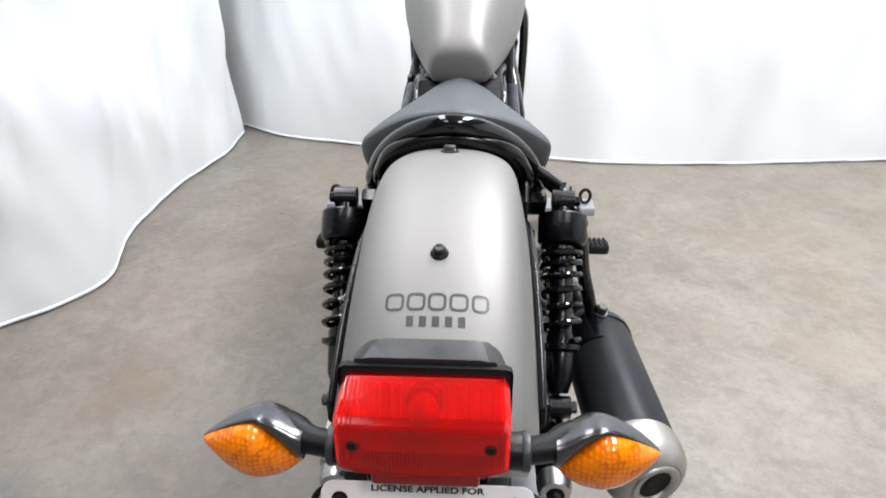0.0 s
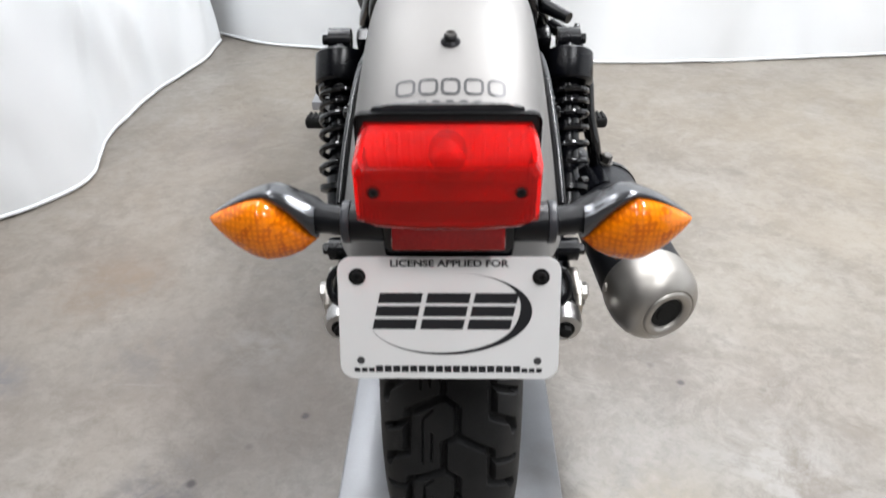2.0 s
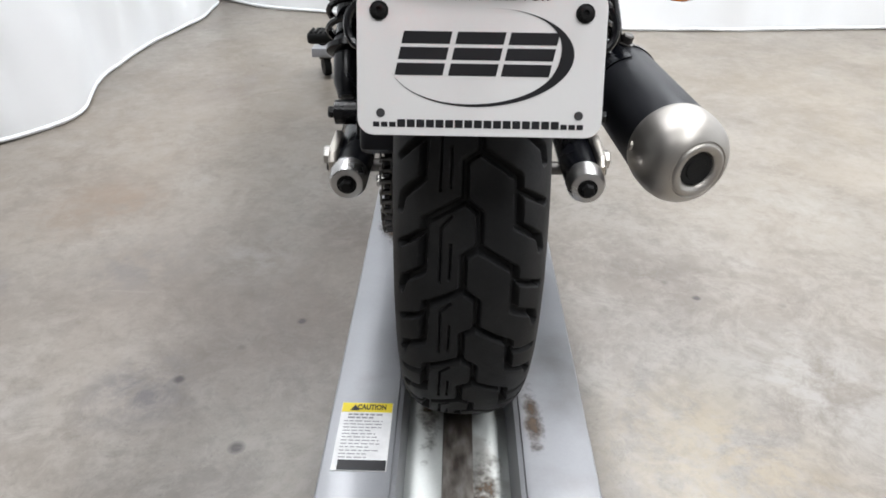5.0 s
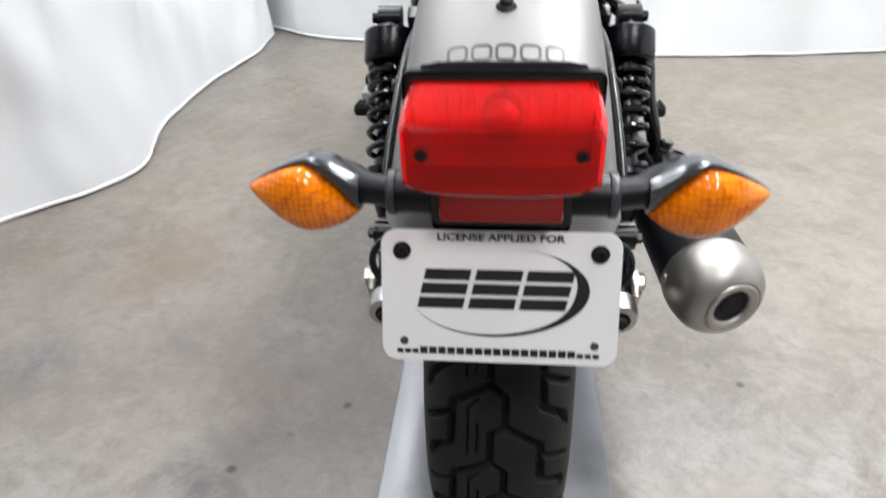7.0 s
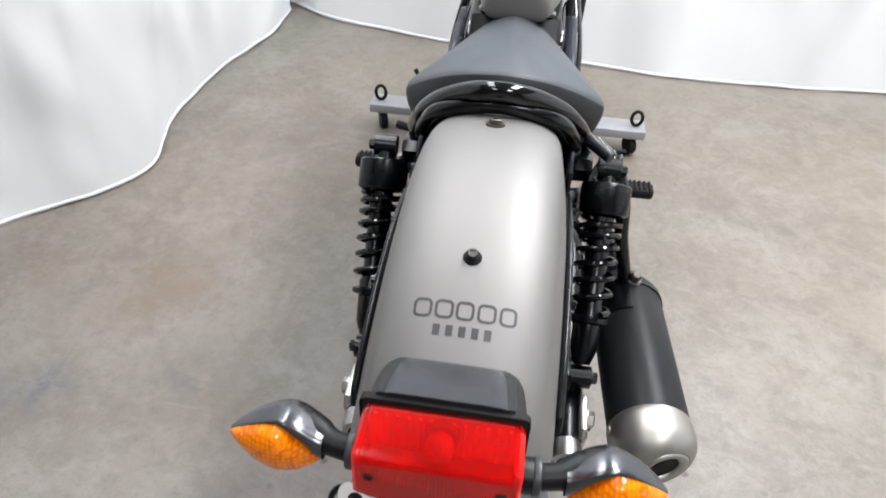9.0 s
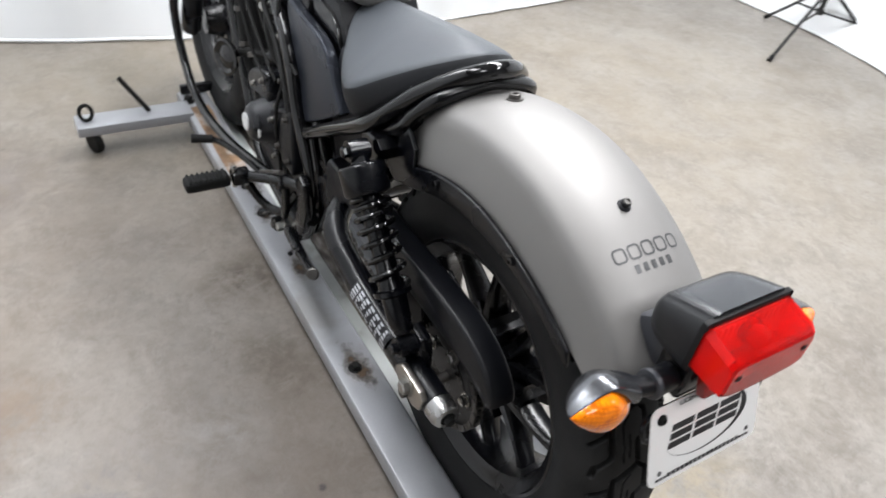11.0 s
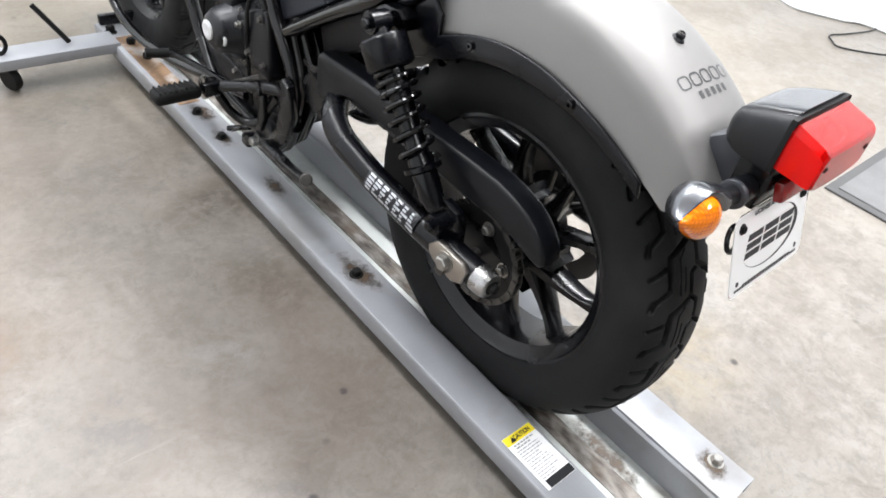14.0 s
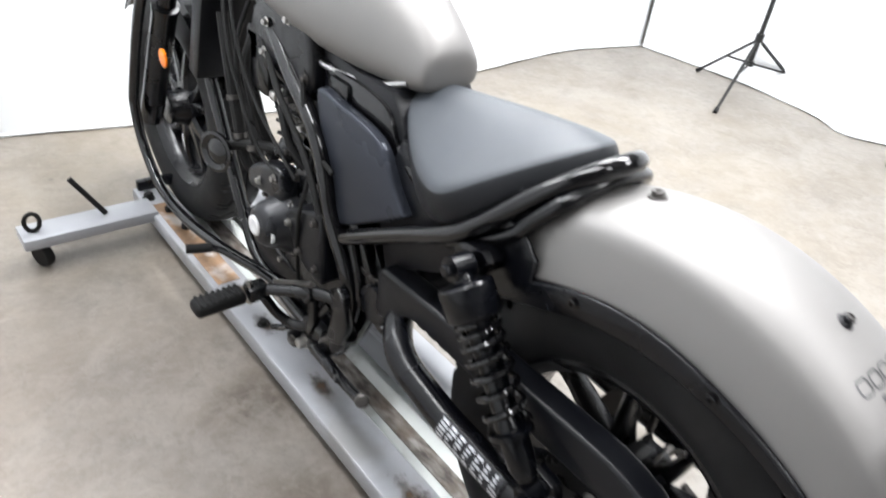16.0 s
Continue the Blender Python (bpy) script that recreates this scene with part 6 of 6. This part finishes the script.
for cx, cy, rx, ry, z in ((-0.122, 0.262, 0.034, 0.085, DZ), (-0.118, 0.955, 0.032, 0.060, DZ), (-0.120, 0.60, 0.026, 0.055, DZ), (-0.125, 0.83, 0.03, 0.05, DZ), (0.090, -0.215, 0.016, 0.070, DZ), (0.118, -0.44, 0.030, 0.040, DZ), (0.03, -0.30, 0.030, 0.120, 0.019), (-0.045, -0.06, 0.022, 0.20, 0.019)):
    bm = bmesh.new()
    bm.faces.new([bm.verts.new((cx + a * rx, cy + b * ry, z + 0.0005)) for a, b in ((-1, -1), (1, -1), (1, 1), (-1, 1))])
    part("grease_stain", bm, SMUDGE, dolly, "ragged brown greasy smudge")
part("rust_patch", box((-0.125, 1.22, DZ + 0.0008), (0.055, 0.42, 0.0016), 0.0005, seg=1), RUST, dolly, "rubbed orange rust on the rail")
part("wheel_stop", box((0, 1.525, 0.104), (0.32, 0.02, 0.03), 0.004), BLACK_SATIN, dolly)
ARM_Y = 1.42
for sx in (-1, 1):
    reach = 0.325 if sx < 0 else 0.275
    arm = part("side_arm", box((sx * (0.155 + reach / 2), ARM_Y, 0.083), (reach, 0.085, 0.03), 0.004), DOLLY, dolly, "grey steel outrigger arm")
    ring = [(sx * (reach + 0.123) + 0.017 * math.cos(a), ARM_Y - 0.005, 0.126 + 0.024 * math.sin(a)) for a in np.linspace(0, 2 * math.pi, 24, endpoint=False)]
    part("tie_ring", tube(ring, 0.0055, 10, closed=True), RUBBER_PART, arm, "black oval tie-down ring")
    part("caster", lathe([(-0.011, 0.014), (-0.011, 0.029), (-0.006, 0.0315), (0.006, 0.0315), (0.011, 0.029), (0.011, 0.014)], (sx * (reach + 0.115), ARM_Y - 0.012, 0.0325), (0.9, 0.4, 0), 28), RUBBER_PART, arm, "small black caster wheel")
    part("caster_fork", box((sx * (reach + 0.115), ARM_Y - 0.005, 0.062), (0.04, 0.04, 0.012), 0.004), DARK_STEEL, arm)
part("foot_lever", tube([(-0.275, 1.425, 0.100), (-0.34, 1.46, 0.20)], 0.007, 10), RUBBER_PART, dolly)
part("clamp_bolt", hexbolt((-0.148, 1.47, DZ), (0, 0, 1), 0.012, 0.02), RUBBER_PART, dolly)
part("clamp_bolt", hexbolt((-0.125, 1.38, DZ), (0, 0, 1), 0.012, 0.018), RUBBER_PART, dolly)
part("clamp_bolt", hexbolt((-0.12, 1.28, DZ), (0, 0, 1), 0.012, 0.018), RUBBER_PART, dolly)
for sx in (-1, 1):
    for y in (-0.42, 0.5, 1.45):
        part("caster", lathe([(-0.01, 0.01), (-0.01, 0.024), (0.01, 0.024), (0.01, 0.01)], (sx * 0.12, y, 0.0245), (1, 0, 0), 20), RUBBER_PART, dolly)

# warning label on the rail
lx0, lx1, ly0, ly1 = -0.1545, -0.0890, -0.306, -0.196
label = part("warning_label", box(((lx0 + lx1) / 2, (ly0 + ly1) / 2, DZ + 0.0006), (lx1 - lx0, ly1 - ly0, 0.0012), 0), LABEL, dolly, "worn white caution label with a yellow head")
part("label_head", box(((lx0 + lx1) / 2, ly1 - 0.0085, DZ + 0.0014), (lx1 - lx0 - 0.001, 0.016, 0.0006), 0), YELLOW, label, "yellow strip")
part("label_foot", box(((lx0 + lx1) / 2 + 0.003, ly0 + 0.008, DZ + 0.0014), (lx1 - lx0 - 0.008, 0.015, 0.0006), 0), INK, label)
lettering("CAUTION", 0.012, INK, label, Matrix.Translation(((lx0 + lx1) / 2 + 0.006, ly1 - 0.0088, DZ + 0.0021)), "label_lettering", "", 0.037)
tri = bmesh.new()
tri.faces.new([tri.verts.new((lx0 + 0.011 + a, ly1 - 0.0145 + b, DZ + 0.0021)) for a, b in ((0, 0), (0.012, 0), (0.006, 0.0105))])
part("label_triangle", tri, INK, label)
bm = bmesh.new()
rr = random.Random(4)
for i in range(15):
    y = ly1 - 0.0225 - i * 0.0053
    x = lx0 + 0.006 + (0.004 if i < 2 else 0)
    end = lx1 - 0.008 - rr.uniform(0, 0.018)
    while x < end:
        w = rr.uniform(0.004, 0.010)
        bm.faces.new([bm.verts.new(p + (DZ + 0.0016,)) for p in ((x, y), (min(x + w, end), y), (min(x + w, end), y + (0.003 if i < 2 else 0.0017)), (x, y + (0.003 if i < 2 else 0.0017)))])
        x += w + 0.0018
part("label_print", bm, FAINT_PRINT, label)

# ---- light stand, cable and mat beyond the motorcycle ----
stand = empty("light_stand", (2.97, 1.40, 0))
tagged(stand, "black folding tripod light stand with spread legs", "light stand")
hub = Vector((2.97, 1.40, 0.27))
part("stand_column", tube([hub + Vector((0, 0, -0.13)), hub + Vector((0, 0, 0.25)), hub + Vector((0.0, 0, 1.9))], 0.0125, 14), STAND, stand)
part("leg_collar", tube([hub + Vector((0, 0, -0.012)), hub + Vector((0, 0, 0.03))], 0.022, 16), STAND, stand)
part("strut_collar", tube([hub + Vector((0, 0, -0.14)), hub + Vector((0, 0, -0.115))], 0.02, 16), STAND, stand)
for a in ((2.97, 1.68), (2.47, 1.25), (3.12, 1.06)):
    foot = Vector((a[0], a[1], 0.006))
    top = hub + (foot - hub) * 0.05
    leg = part("leg", tube([top, foot], 0.009, 10, flat=0.6), STAND, stand)
    mid = hub + (foot - hub) * 0.5
    part("strut", tube([hub + Vector((0, 0, -0.127)), mid], 0.0055, 8), STAND, leg)
    part("rubber_foot", tube([foot + (hub - foot).normalized() * 0.03, foot], 0.0115, 10), RUBBER_PART, leg)

cable = tube(curve([(3.4, 0.60, 0.006), (3.12, 0.46, 0.006), (2.86, 0.49, 0.006), (2.73, 0.525, 0.006), (2.66, 0.48, 0.006), (2.63, 0.43, 0.006), (2.75, 0.31, 0.006), (2.95, 0.2, 0.006), (3.3, 0.05, 0.006)], 8), 0.0038, 8)
tagged(part("power_cable", cable, STAND), "thin dark power cable looping over the concrete floor", "cable")
mat_ob = tagged(part("floor_mat", box((1.87, -0.30, 0.004), (0.98, 0.42, 0.008), 0.003), MAT_EDGE), "flat grey rubber-backed floor mat on concrete", "mat")
part("carpet_top", box((1.87, -0.30, 0.0085), (0.92, 0.36, 0.009), 0.003), MAT, mat_ob, "ribbed grey carpet face")
